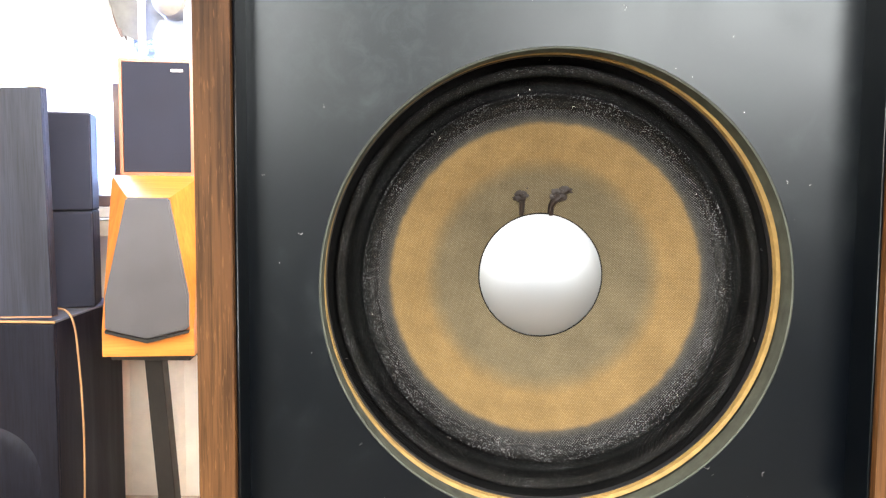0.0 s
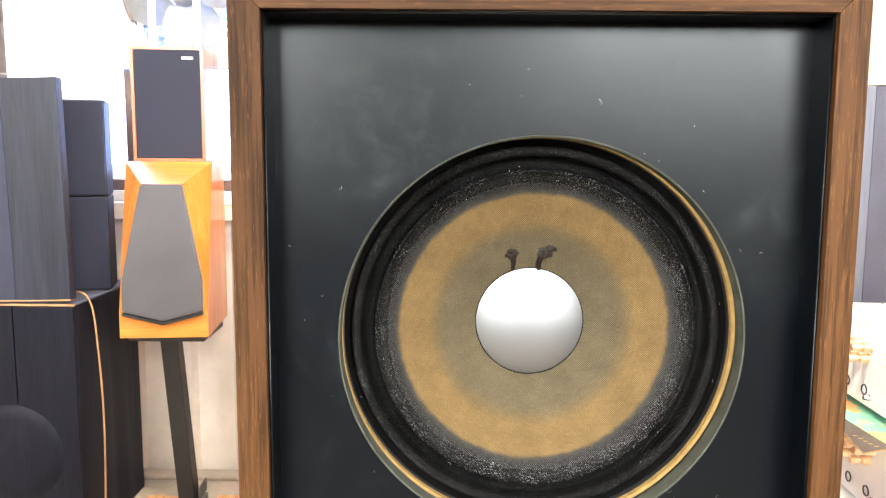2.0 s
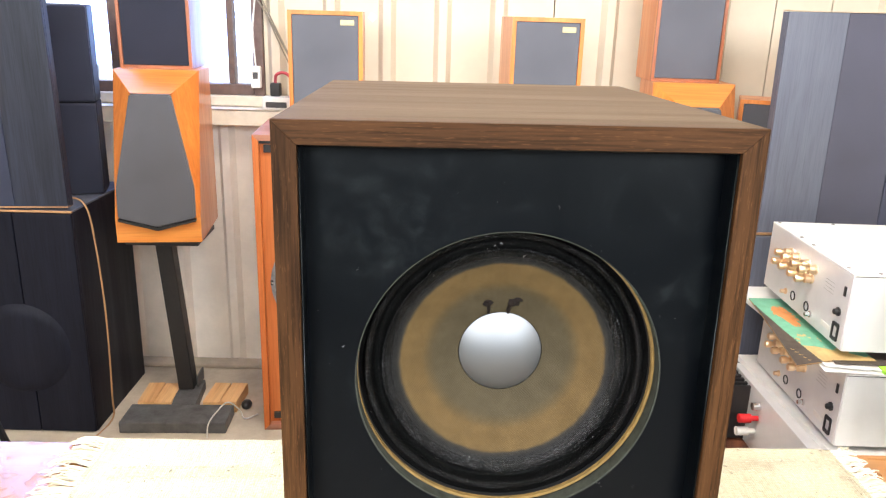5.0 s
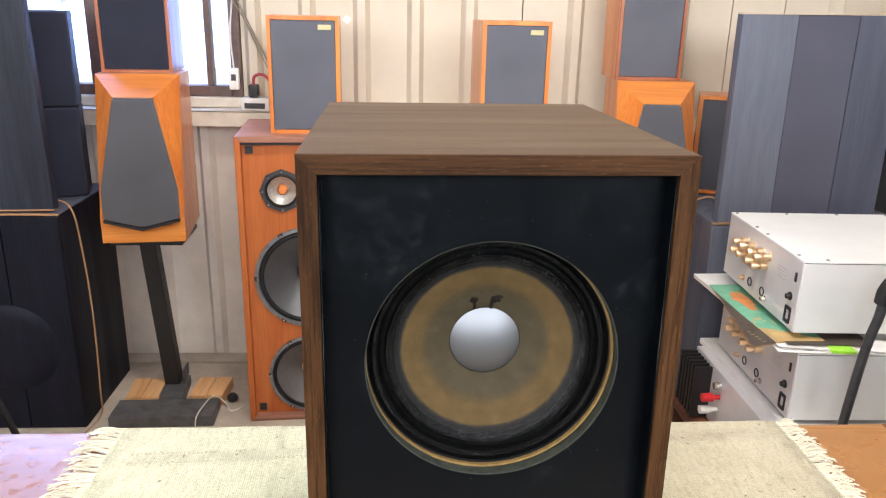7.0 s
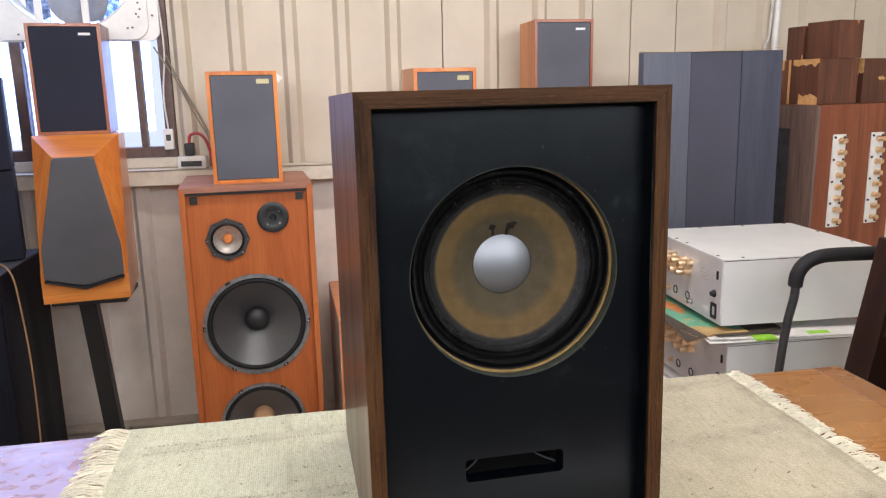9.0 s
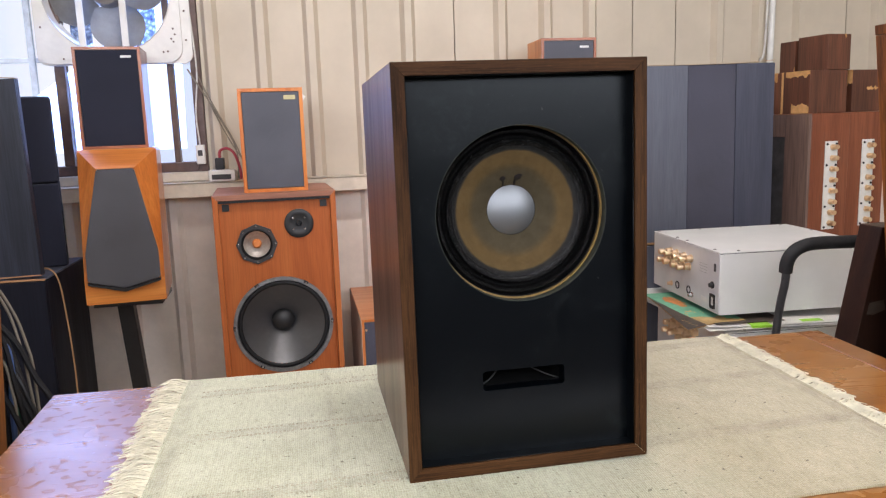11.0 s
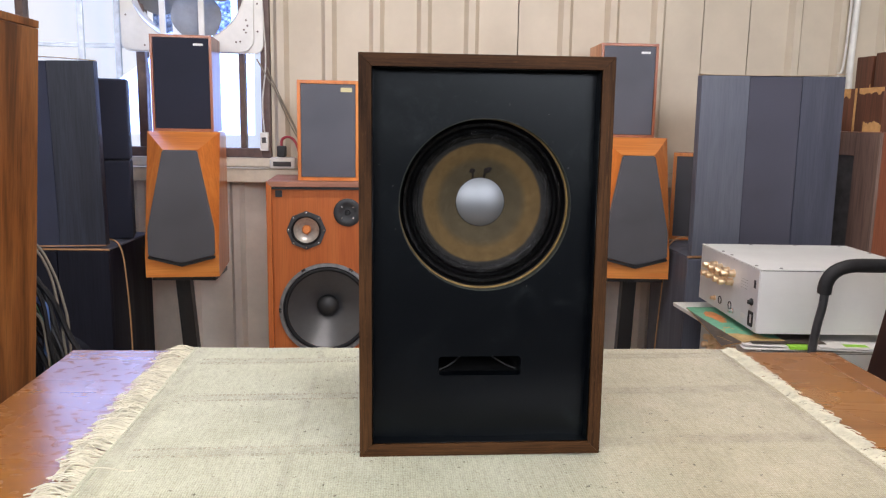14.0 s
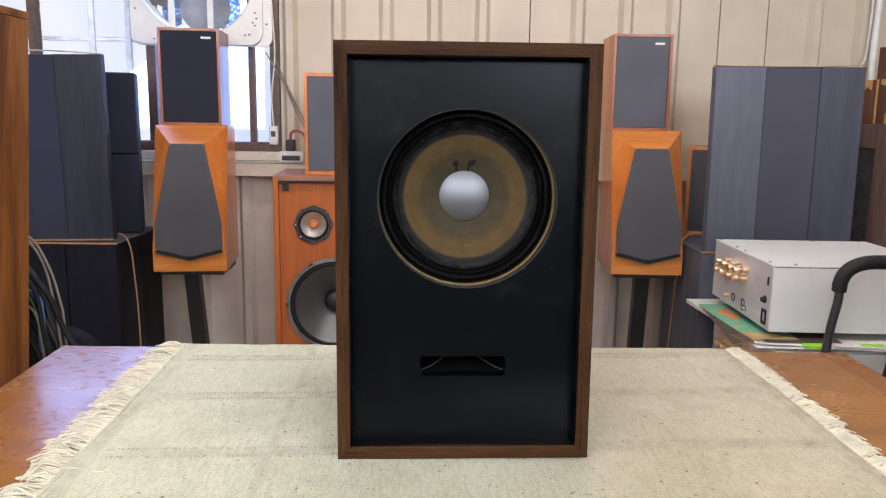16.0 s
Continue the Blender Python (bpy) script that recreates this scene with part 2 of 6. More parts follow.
very_dark = wood("very_dark_rosewood", (0.014, 0.007, 0.005), (0.026, 0.012, 0.008), (0.045, 0.02, 0.013), "z", 0.35, 220, grain=0.35)
dark_rose = wood("dark_rosewood", (0.06, 0.024, 0.015), (0.12, 0.045, 0.025), (0.2, 0.075, 0.04), "z", 0.4, 220, grain=0.35)
table_wood = wood("table_wood", (0.23, 0.084, 0.012), (0.29, 0.112, 0.017), (0.34, 0.14, 0.024), "x", 0.28, 180, coat=0.5, grain=0.1, figure=9)


def water_marks(m):
    """Drops and dull drip marks standing on the varnish."""
    nt = m.node_tree
    b = nt.nodes["Principled BSDF"]
    b.inputs["Coat IOR"].default_value = 2.0
    n = node(nt, "ShaderNodeTexNoise", Scale=78.0, Detail=0.0, Distortion=0.1)
    nt.links.new(coords(nt, (0.85, 1.0, 1.0)), n.inputs["Vector"])
    n2 = node(nt, "ShaderNodeTexNoise", Scale=6.0, Detail=4.0)
    nt.links.new(coords(nt), n2.inputs["Vector"])
    both = mix(nt, 0.38, n.outputs[0], n2.outputs[0])
    # the water was spilt at one end of the table
    tc = nt.nodes.new("ShaderNodeTexCoord")
    sep = nt.nodes.new("ShaderNodeSeparateXYZ")
    nt.links.new(tc.outputs["Object"], sep.inputs[0])
    spill = nt.nodes.new("ShaderNodeMapRange")
    spill.inputs[1].default_value, spill.inputs[2].default_value = -0.3, 0.1
    spill.inputs[3].default_value, spill.inputs[4].default_value = 0.0, 0.22
    nt.links.new(sep.outputs[0], spill.inputs[0])
    dry = nt.nodes.new("ShaderNodeMath")
    dry.operation = "SUBTRACT"
    nt.links.new(both, dry.inputs[0])
    nt.links.new(spill.outputs[0], dry.inputs[1])
    both = dry.outputs[0]
    spots = ramp(nt, both, [(0.585, (0.25, 0.25, 0.25)), (0.6, (0.5, 0.5, 0.5)), (0.66, (0.14, 0.14, 0.14))])
    nt.links.new(ramp(nt, both, [(0.58, (0.9, 0.9, 0.9)), (0.6, (0.45, 0.45, 0.45)), (0.7, (0.5, 0.5, 0.5)), (0.72, (1, 1, 1))]), b.inputs["Coat Weight"])
    smear = ramp(nt, n2.outputs[0], [(0.35, (0.0, 0.0, 0.0)), (0.75, (0.08, 0.08, 0.08))])
    nt.links.new(mix(nt, 1.0, spots, smear, "ADD"), b.inputs["Coat Roughness"])
    drop = ramp(nt, both, [(0.58, (0, 0, 0)), (0.63, (1, 1, 1))])
    bp = nt.nodes.new("ShaderNodeBump")
    bp.inputs["Strength"].default_value, bp.inputs["Distance"].default_value = 0.55, 0.0012
    nt.links.new(drop, bp.inputs["Height"])
    nt.links.new(bp.outputs[0], b.inputs["Coat Normal"])


table_edge = wood("table_edge_wood", (0.19, 0.066, 0.01), (0.25, 0.09, 0.015), (0.3, 0.118, 0.022), "x", 0.28, 180, coat=0.5, grain=0.1, figure=9)
water_marks(table_wood)
water_marks(table_edge)
pine = wood("pine_blocks", (0.55, 0.27, 0.1), (0.66, 0.36, 0.15), (0.74, 0.44, 0.2), "y", 0.6, 150, grain=0.15)
# blue in the black ash stands in for window sheen
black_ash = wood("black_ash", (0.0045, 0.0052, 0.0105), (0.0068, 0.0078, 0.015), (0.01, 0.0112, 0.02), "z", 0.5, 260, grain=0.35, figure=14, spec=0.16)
# lighter, bluer copy for the window light on the upper panel
lit_ash_panel = wood("blue_sheen_ash", (0.011, 0.0135, 0.024), (0.017, 0.021, 0.036), (0.026, 0.032, 0.054), "z", 0.42, 260, grain=0.4, figure=14, spec=0.35)
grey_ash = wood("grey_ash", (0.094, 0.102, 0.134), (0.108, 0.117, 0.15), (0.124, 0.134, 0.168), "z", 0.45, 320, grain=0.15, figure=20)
# grey ash darkened for the shade on the right-hand strip
shaded_grey_ash = wood("shaded_grey_ash", (0.044, 0.049, 0.074), (0.056, 0.061, 0.09), (0.07, 0.076, 0.108), "z", 0.45, 320, grain=0.15, figure=12)
baffle_black, _nt, _b = shader("baffle_black")
_n1 = node(_nt, "ShaderNodeTexNoise", Scale=16.0, Detail=6.0, Roughness=0.7, Distortion=1.2)
_n2 = node(_nt, "ShaderNodeTexNoise", Scale=60.0, Detail=5.0, Roughness=0.7)
_n3 = node(_nt, "ShaderNodeTexNoise", Scale=1100.0, Detail=2.0)
for _n in (_n1, _n2, _n3):
    _nt.links.new(coords(_nt, rnd=False), _n.inputs["Vector"])
_smudge = mix(_nt, 1.0, ramp(_nt, _n1.outputs[0], [(0.55, (0, 0, 0)), (0.8, (1, 1, 1))]), ramp(_nt, _n2.outputs[0], [(0.3, (0, 0, 0)), (0.75, (1, 1, 1))]), "MULTIPLY")
# a rubbed pale patch beside the woofer
_tc = _nt.nodes.new("ShaderNodeTexCoord")
_far = _nt.nodes.new("ShaderNodeVectorMath")
_far.operation = "DISTANCE"
_far.inputs[1].default_value = (-0.066, 0.02, 0.388)
_nt.links.new(_tc.outputs["Object"], _far.inputs[0])
_n5 = node(_nt, "ShaderNodeTexNoise", Scale=95.0, Detail=6.0, Roughness=0.75, Distortion=0.8)
_nt.links.new(_tc.outputs["Object"], _n5.inputs["Vector"])
_patch = mix(_nt, 1.0, ramp(_nt, _far.outputs["Value"], [(0.005, (0.4, 0.4, 0.4)), (0.06, (0, 0, 0))]), ramp(_nt, _n5.outputs[0], [(0.46, (0, 0, 0)), (0.66, (1, 1, 1))]), "MULTIPLY")
_smudge = mix(_nt, 1.0, _smudge, _patch, "ADD")
_nt.links.new(mix(_nt, _smudge, (0.0008, 0.0014, 0.0024), (0.012, 0.016, 0.017)), _b.inputs["Base Color"])
_nt.links.new(mix(_nt, _smudge, ramp(_nt, _n1.outputs[0], [(0.3, (0.28,) * 3), (0.7, (0.34,) * 3)]), (0.5, 0.5, 0.5)), _b.inputs["Roughness"])
_b.inputs["Specular IOR Level"].default_value = 0.23
_b.inputs["Specular Tint"].default_value = (0.93, 0.99, 1.0, 1)
bump(_nt, _b, _n3.outputs[0], 0.03, 0.0005)
hole_grey = plain("hole_grey", (0.04, 0.044, 0.036), 0.8, vary=0.3, scale=90, relief=0.1, specular=0.12)
inside_black = plain("inside_black", (0.004, 0.004, 0.004), 0.9, specular=0.1)
# blue in these black cloths stands in for window haze over them
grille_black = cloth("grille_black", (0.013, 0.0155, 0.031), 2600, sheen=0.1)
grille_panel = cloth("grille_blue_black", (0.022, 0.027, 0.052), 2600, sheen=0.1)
grille_grey = cloth("grille_grey", (0.076, 0.076, 0.086), 2600)
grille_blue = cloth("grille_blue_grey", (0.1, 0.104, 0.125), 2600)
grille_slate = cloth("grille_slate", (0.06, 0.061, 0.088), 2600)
black_metal = plain("black_metal", (0.014, 0.013, 0.013), 0.4, relief=0.1)
dusty_black = plain("dusty_black", (0.05, 0.05, 0.052), 0.7, vary=0.35, scale=18)
black_plastic = plain("black_plastic", (0.016, 0.016, 0.017), 0.45)
rubber = plain("rubber_black", (0.009, 0.009, 0.01), 0.6, relief=0.3, specular=0.3)
foam_black = plain("foam_black", (0.015, 0.015, 0.016), 0.7, relief=0.5, relief_scale=500)
silver = plain("amp_silver", (0.84, 0.84, 0.81), 0.5, metal=0.1, vary=0.04, scale=6, relief=0.06, relief_scale=1500)
silver_back = plain("amp_back_silver", (0.74, 0.74, 0.73), 0.42, metal=0.3, vary=0.06, scale=8)
chrome = plain("chrome", (0.75, 0.75, 0.75), 0.18, metal=1.0, vary=0.05)
aluminium, _nt, _b = shader("spun_aluminium")
_n1 = node(_nt, "ShaderNodeTexNoise", Scale=9.0, Detail=3.0)
_nt.links.new(coords(_nt, rnd=False), _n1.inputs["Vector"])
_nt.links.new(ramp(_nt, _n1.outputs[0], [(0.3, (0.225, 0.237, 0.25)), (0.7, (0.25, 0.261, 0.272))]), _b.inputs["Base Color"])
_nt.links.new(ramp(_nt, _n1.outputs[0], [(0.3, (0.49,) * 3), (0.7, (0.53,) * 3)]), _b.inputs["Roughness"])
_b.inputs["Metallic"].default_value = 1.0
gold = plain("gold_plate", (0.94, 0.7, 0.46), 0.34, metal=1.0, vary=0.1)
brass_badge = plain("brass_badge", (0.46, 0.4, 0.22), 0.45, metal=0.6, vary=0.25, scale=300)
dust_grey = plain("dust_grey", (0.4, 0.4, 0.38), 0.8)
badge_white = plain("badge_white", (0.75, 0.75, 0.74), 0.5)
white_paint = plain("white_paint", (0.78, 0.77, 0.73), 0.45, vary=0.08, scale=12)
white_plastic = plain("white_plastic", (0.74, 0.73, 0.68), 0.4, vary=0.08)
red_plastic = plain("red_plastic", (0.6, 0.02, 0.025), 0.35)
green_label = plain("green_label", (0.35, 0.75, 0.05), 0.6)
paper = plain("paper_white", (0.78, 0.76, 0.72), 0.85, vary=0.06, scale=40)
card_brown = plain("card_brown", (0.42, 0.27, 0.13), 0.85, vary=0.15)
sleeve_green = plain("sleeve_green", (0.16, 0.42, 0.27), 0.55, vary=0.2, scale=14)
sleeve_orange = plain("sleeve_orange", (0.62, 0.24, 0.08), 0.55, vary=0.2, scale=25)
sleeve_tan = plain("sleeve_tan", (0.55, 0.38, 0.16), 0.55, vary=0.25, scale=20)
sleeve_dark = plain("sleeve_dark", (0.075, 0.058, 0.046), 0.5, vary=0.2)
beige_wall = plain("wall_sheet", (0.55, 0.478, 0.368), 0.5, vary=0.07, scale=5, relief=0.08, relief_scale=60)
# sheets below the girt are paler, standing in for daylight on them
lit_lower_wall = plain("lit_lower_wall_sheet", (0.84, 0.765, 0.665), 0.5, vary=0.12, scale=5, relief=0.08, relief_scale=60)
rear_grey = plain("rear_grey", (0.11, 0.106, 0.103), 0.8, vary=0.3, scale=4)
beam_paint = plain("beam_paint", (0.62, 0.55, 0.43), 0.5, vary=0.15, scale=14)
brown_frame = plain("window_brown", (0.12, 0.075, 0.06), 0.5, vary=0.25)
concrete = plain("concrete", (0.46, 0.39, 0.3), 0.85, vary=0.2, scale=7, relief=0.4, relief_scale=80)
unseen_dark_floor = plain("unseen_dark_floor", (0.21, 0.185, 0.155), 0.75, vary=0.25, scale=6, relief=0.3, relief_scale=80)
ceiling_white = plain("ceiling_white", (0.6, 0.58, 0.53), 0.7, vary=0.06, scale=3)
fan_grey = plain("fan_grey", (0.3, 0.29, 0.27), 0.45, metal=0.3, vary=0.2, scale=12)
tan_cord = plain("cord_tan", (0.36, 0.195, 0.09), 0.6)
red_cord = plain("cord_red", (0.35, 0.035, 0.05), 0.5)
white_cord = plain("cord_white", (0.62, 0.6, 0.55), 0.55)
beige_cord = plain("cord_beige", (0.22, 0.19, 0.145), 0.6)
green_cord = plain("cord_green", (0.02, 0.14, 0.07), 0.5)
blue_cord = plain("cord_blue", (0.06, 0.12, 0.3), 0.5)
glow_tube = glow("tube_glow", (1.0, 0.95, 0.86), 6.0)


def radial(name, cx, cz, stops, pitch, rough, spec=0.5, relief=0.5, ragged=0.0015, bare=0.04, glints=()):
    """Doped paper and cloth that changes with the distance from the axis; stops are (radius, colour)."""
    m, nt, b = shader(name)
    tc = nt.nodes.new("ShaderNodeTexCoord")
    sep = nt.nodes.new("ShaderNodeVectorMath")
    sep.operation = "SUBTRACT"
    sep.inputs[1].default_value = (cx, 0, cz)
    nt.links.new(tc.outputs["Object"], sep.inputs[0])
    flat = nt.nodes.new("ShaderNodeVectorMath")
    flat.operation = "MULTIPLY"
    flat.inputs[1].default_value = (1, 0, 1)
    nt.links.new(sep.outputs[0], flat.inputs[0])
    ln = nt.nodes.new("ShaderNodeVectorMath")
    ln.operation = "LENGTH"
    nt.links.new(flat.outputs[0], ln.inputs[0])
    n1 = node(nt, "ShaderNodeTexNoise", Scale=160.0, Detail=4.0)
    nt.links.new(tc.outputs["Object"], n1.inputs["Vector"])
    wob = nt.nodes.new("ShaderNodeMath")
    wob.operation = "MULTIPLY_ADD"
    wob.inputs[1].default_value = ragged * 2
    nt.links.new(n1.outputs[0], wob.inputs[0])
    nt.links.new(ln.outputs["Value"], wob.inputs[2])
    rmax = stops[-1][0] * 1.02
    div = nt.nodes.new("ShaderNodeMath")
    div.operation = "DIVIDE"
    div.inputs[1].default_value = rmax
    nt.links.new(wob.outputs[0], div.inputs[0])
    c = ramp(nt, div.outputs[0], [(r / rmax, col) for r, col in stops])
    # plain weave: staggered humps on a diagonal lattice
    turn = nt.nodes.new("ShaderNodeMapping")
    turn.inputs["Rotation"].default_value = (0, math.radians(49), 0)
    nt.links.new(tc.outputs["Object"], turn.inputs["Vector"])
    w1 = node(nt, "ShaderNodeTexWave", "X", Scale=0.314 / pitch, Distortion=0.25)
    w2 = node(nt, "ShaderNodeTexWave", "Z", Scale=0.314 / pitch, Distortion=0.25)
    for n in (w1, w2):
        nt.links.new(turn.outputs[0], n.inputs["Vector"])
    n2 = node(nt, "ShaderNodeTexNoise", Scale=420.0, Detail=4.0, Roughness=0.7)
    n3 = node(nt, "ShaderNodeTexNoise", Scale=70.0, Detail=4.0, Roughness=0.65)
    for n in (n2, n3):
        nt.links.new(tc.outputs["Object"], n.inputs["Vector"])
    humps = mix(nt, 1.0, w1.outputs[0], w2.outputs[0], "MULTIPLY")
    weave = mix(nt, 0.35, humps, n2.outputs[0])
    shade = ramp(nt, weave, [(0.1, (0.82, 0.82, 0.82)), (0.55, (1.13, 1.13, 1.13))])
    slow = ramp(nt, n3.outputs[0], [(0.3, (0.84, 0.84, 0.84)), (0.7, (1.12, 1.12, 1.12))])
    c = mix(nt, 1.0, mix(nt, 1.0, c, shade, "MULTIPLY"), slow, "MULTIPLY")
    if glints:
        # pale specks on single thread crowns, glints of light put into the colour
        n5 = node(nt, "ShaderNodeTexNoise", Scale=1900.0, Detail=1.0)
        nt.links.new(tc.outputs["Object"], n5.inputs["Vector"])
        glint_mask = mix(nt, 1.0, ramp(nt, n5.outputs[0], [(0.61, (0, 0, 0)), (0.68, (1, 1, 1))]), ramp(nt, n3.outputs[0], [(0.4, (0.15, 0.15, 0.15)), (0.62, (1, 1, 1))]), "MULTIPLY")
        where = ramp(nt, div.outputs[0], [(r / rmax, (v, v, v)) for r, v in glints])
        c = mix(nt, mix(nt, 1.0, glint_mask, where, "MULTIPLY"), c, (0.3, 0.31, 0.32))
    nt.links.new(c, b.inputs["Base Color"])
    if isinstance(spec, list):
        # lacquer sits only on scattered thread crowns
        n4 = node(nt, "ShaderNodeTexNoise", Scale=1500.0, Detail=1.0)
        nt.links.new(tc.outputs["Object"], n4.inputs["Vector"])
        crowns = mix(nt, 1.0, ramp(nt, humps, [(0.35, (bare, bare, bare)), (0.6, (1, 1, 1))]), ramp(nt, n4.outputs[0], [(0.36, (bare, bare, bare)), (0.5, (1, 1, 1))]), "MULTIPLY")
        level = ramp(nt, div.outputs[0], [(r / rmax, (v, v, v)) for r, v in spec])
        nt.links.new(mix(nt, 1.0, level, crowns, "MULTIPLY"), b.inputs["Specular IOR Level"])
    else:
        b.inputs["Specular IOR Level"].default_value = spec
    nt.links.new(ramp(nt, div.outputs[0], [(r / rmax, (v, v, v)) for r, v in rough]), b.inputs["Roughness"])
    bump(nt, b, weave, relief, 0.00045)
    return m


# ---- large structure ----
WALL_Y, ROOM_L, ROOM_R, ROOM_B, ROOM_H = 2.42, -2.3, 3.2, -2.6, 2.75
WIN = (-1.95, -0.565, 0.945, 2.05)

solo("floor", box(ROOM_L, ROOM_R, 0.3, WALL_Y + 0.1, -0.12, 0.0), concrete, "dusty grey-brown concrete workshop floor", "floor", kind="structure")
# unseen floor, darkened so that the baffle's lower part reflects little
solo("floor", box(ROOM_L, ROOM_R, ROOM_B, 0.2995, -0.12, 0.0), unseen_dark_floor, "unseen dark workshop floor added before the table", "floor", kind="structure")
solo("ceiling", box(ROOM_L, ROOM_R, ROOM_B, WALL_Y + 0.1, ROOM_H, ROOM_H + 0.1), ceiling_white, "off-white painted ceiling boards", "ceiling", kind="structure")
south = thing("wall_south", pose(0, 0, 0), "dull grey wall with two wide window openings", "wall", kind="structure")
for b6 in ((ROOM_L, ROOM_R, 0, SOUTH_Z[0]), (ROOM_L, ROOM_R, SOUTH_Z[1], ROOM_H), (ROOM_L, SOUTH[0][0], *SOUTH_Z), (SOUTH[0][1], SOUTH[1][0], *SOUTH_Z), (SOUTH[1][1], ROOM_R, *SOUTH_Z)):
    part("masonry", box(b6[0], b6[1], ROOM_B - 0.1, ROOM_B, b6[2], b6[3]), rear_grey, south, smooth=False)
solo("wall_west", box(ROOM_L - 0.1, ROOM_L, ROOM_B, WALL_Y + 0.1, 0, ROOM_H), beige_wall, "plain beige painted wall", "wall", kind="structure")
solo("wall_east", box(ROOM_R, ROOM_R + 0.1, ROOM_B, WALL_Y + 0.1, 0, ROOM_H), beige_wall, "plain beige painted wall", "wall", kind="structure")


def sheet(x0, x1, z0, z1, parent, sheet_mat=None):
    """Ribbed steel sheet: shallow flats with narrow ribs standing 22 mm into the room."""
    pitch, first = 0.181, -0.341
    prof = [(x0, 0.0)]
    k = math.ceil((x0 - first) / pitch)
    while first + k * pitch + 0.037 < x1:
        c = first + k * pitch
        if c - 0.037 > x0:
            for dx, dy in ((-0.029, 0), (-0.013, -0.024), (0.013, -0.024), (0.029, 0)):
                prof.append((c + dx, dy))
        k += 1
    prof.append((x1, 0.0))
    bm = bmesh.new()
    lo = [bm.verts.new((x, WALL_Y + y, z0)) for x, y in prof]
    hi = [bm.verts.new((x, WALL_Y + y, z1)) for x, y in prof]
    lo2 = [bm.verts.new((x, WALL_Y + y + 0.03, z0)) for x, y in prof]
    hi2 = [bm.verts.new((x, WALL_Y + y + 0.03, z1)) for x, y in prof]
    for i in range(len(prof) - 1):
        bm.faces.new((lo[i], lo[i + 1], hi[i + 1], hi[i]))
        bm.faces.new((lo2[i + 1], lo2[i], hi2[i], hi2[i + 1]))
        bm.faces.new((hi[i], hi[i + 1], hi2[i + 1], hi2[i]))
        bm.faces.new((lo[i + 1], lo[i], lo2[i], lo2[i + 1]))
    bm.faces.new((lo[0], hi[0], hi2[0], lo2[0]))
    bm.faces.new((lo[-1], lo2[-1], hi2[-1], hi[-1]))
    return part("panel", bm, sheet_mat or beige_wall, parent, smooth=False)


wall_north = thing("wall_north", pose(0, 0, 0), "cream ribbed steel sheet wall with vertical seams", "wall", kind="structure")
GIRT = WIN[2] - 0.06
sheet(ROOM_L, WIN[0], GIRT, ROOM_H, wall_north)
sheet(ROOM_L, WIN[0], 0.0, GIRT, wall_north, lit_lower_wall)
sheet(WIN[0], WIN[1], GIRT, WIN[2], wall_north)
sheet(WIN[0], WIN[1], 0.0, GIRT, wall_north, lit_lower_wall)
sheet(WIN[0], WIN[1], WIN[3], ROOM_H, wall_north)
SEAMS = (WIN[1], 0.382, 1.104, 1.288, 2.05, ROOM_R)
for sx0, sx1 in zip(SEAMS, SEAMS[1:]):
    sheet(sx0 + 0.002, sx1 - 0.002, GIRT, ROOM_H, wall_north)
    sheet(sx0 + 0.002, sx1 - 0.002, 0.0, GIRT, wall_north, lit_lower_wall)
part("backing", box(WIN[1], ROOM_R, WALL_Y + 0.032, WALL_Y + 0.09, 0, ROOM_H), inside_black, wall_north)
part("backing", box(ROOM_L, WIN[1], WALL_Y + 0.032, WALL_Y + 0.09, 0, WIN[2]), inside_black, wall_north)
part("backing", box(ROOM_L, WIN[1], WALL_Y + 0.032, WALL_Y + 0.09, WIN[3], ROOM_H), inside_black, wall_north)
part("backing", box(ROOM_L, WIN[0], WALL_Y + 0.032, WALL_Y + 0.09, WIN[2], WIN[3]), inside_black, wall_north)

solo("kerb", box(ROOM_L, ROOM_R, WALL_Y - 0.085, WALL_Y - 0.0245, 0.0005, 0.016, 0.005), concrete, "low dusty concrete kerb along the foot of the wall", "kerb", kind="structure")

# girt beam along the wall, under the window
girt = bmesh.new()
box(ROOM_L, ROOM_R, WALL_Y - 0.1, WALL_Y - 0.023, 0.926, 0.931, bm=girt)
box(ROOM_L, ROOM_R, WALL_Y - 0.1, WALL_Y - 0.094, 0.878, 0.931, 0.002, bm=girt)
solo("trim", girt, beam_paint, "cream painted steel girt rail along the ribbed wall", "rail", kind="structure", smooth=False)

# window with sliding frames
window = thing("window_1", pose(0, 0, 0), "bright brown-framed sliding window letting in hazy daylight", "window", kind="structure")
fy = WALL_Y - 0.012
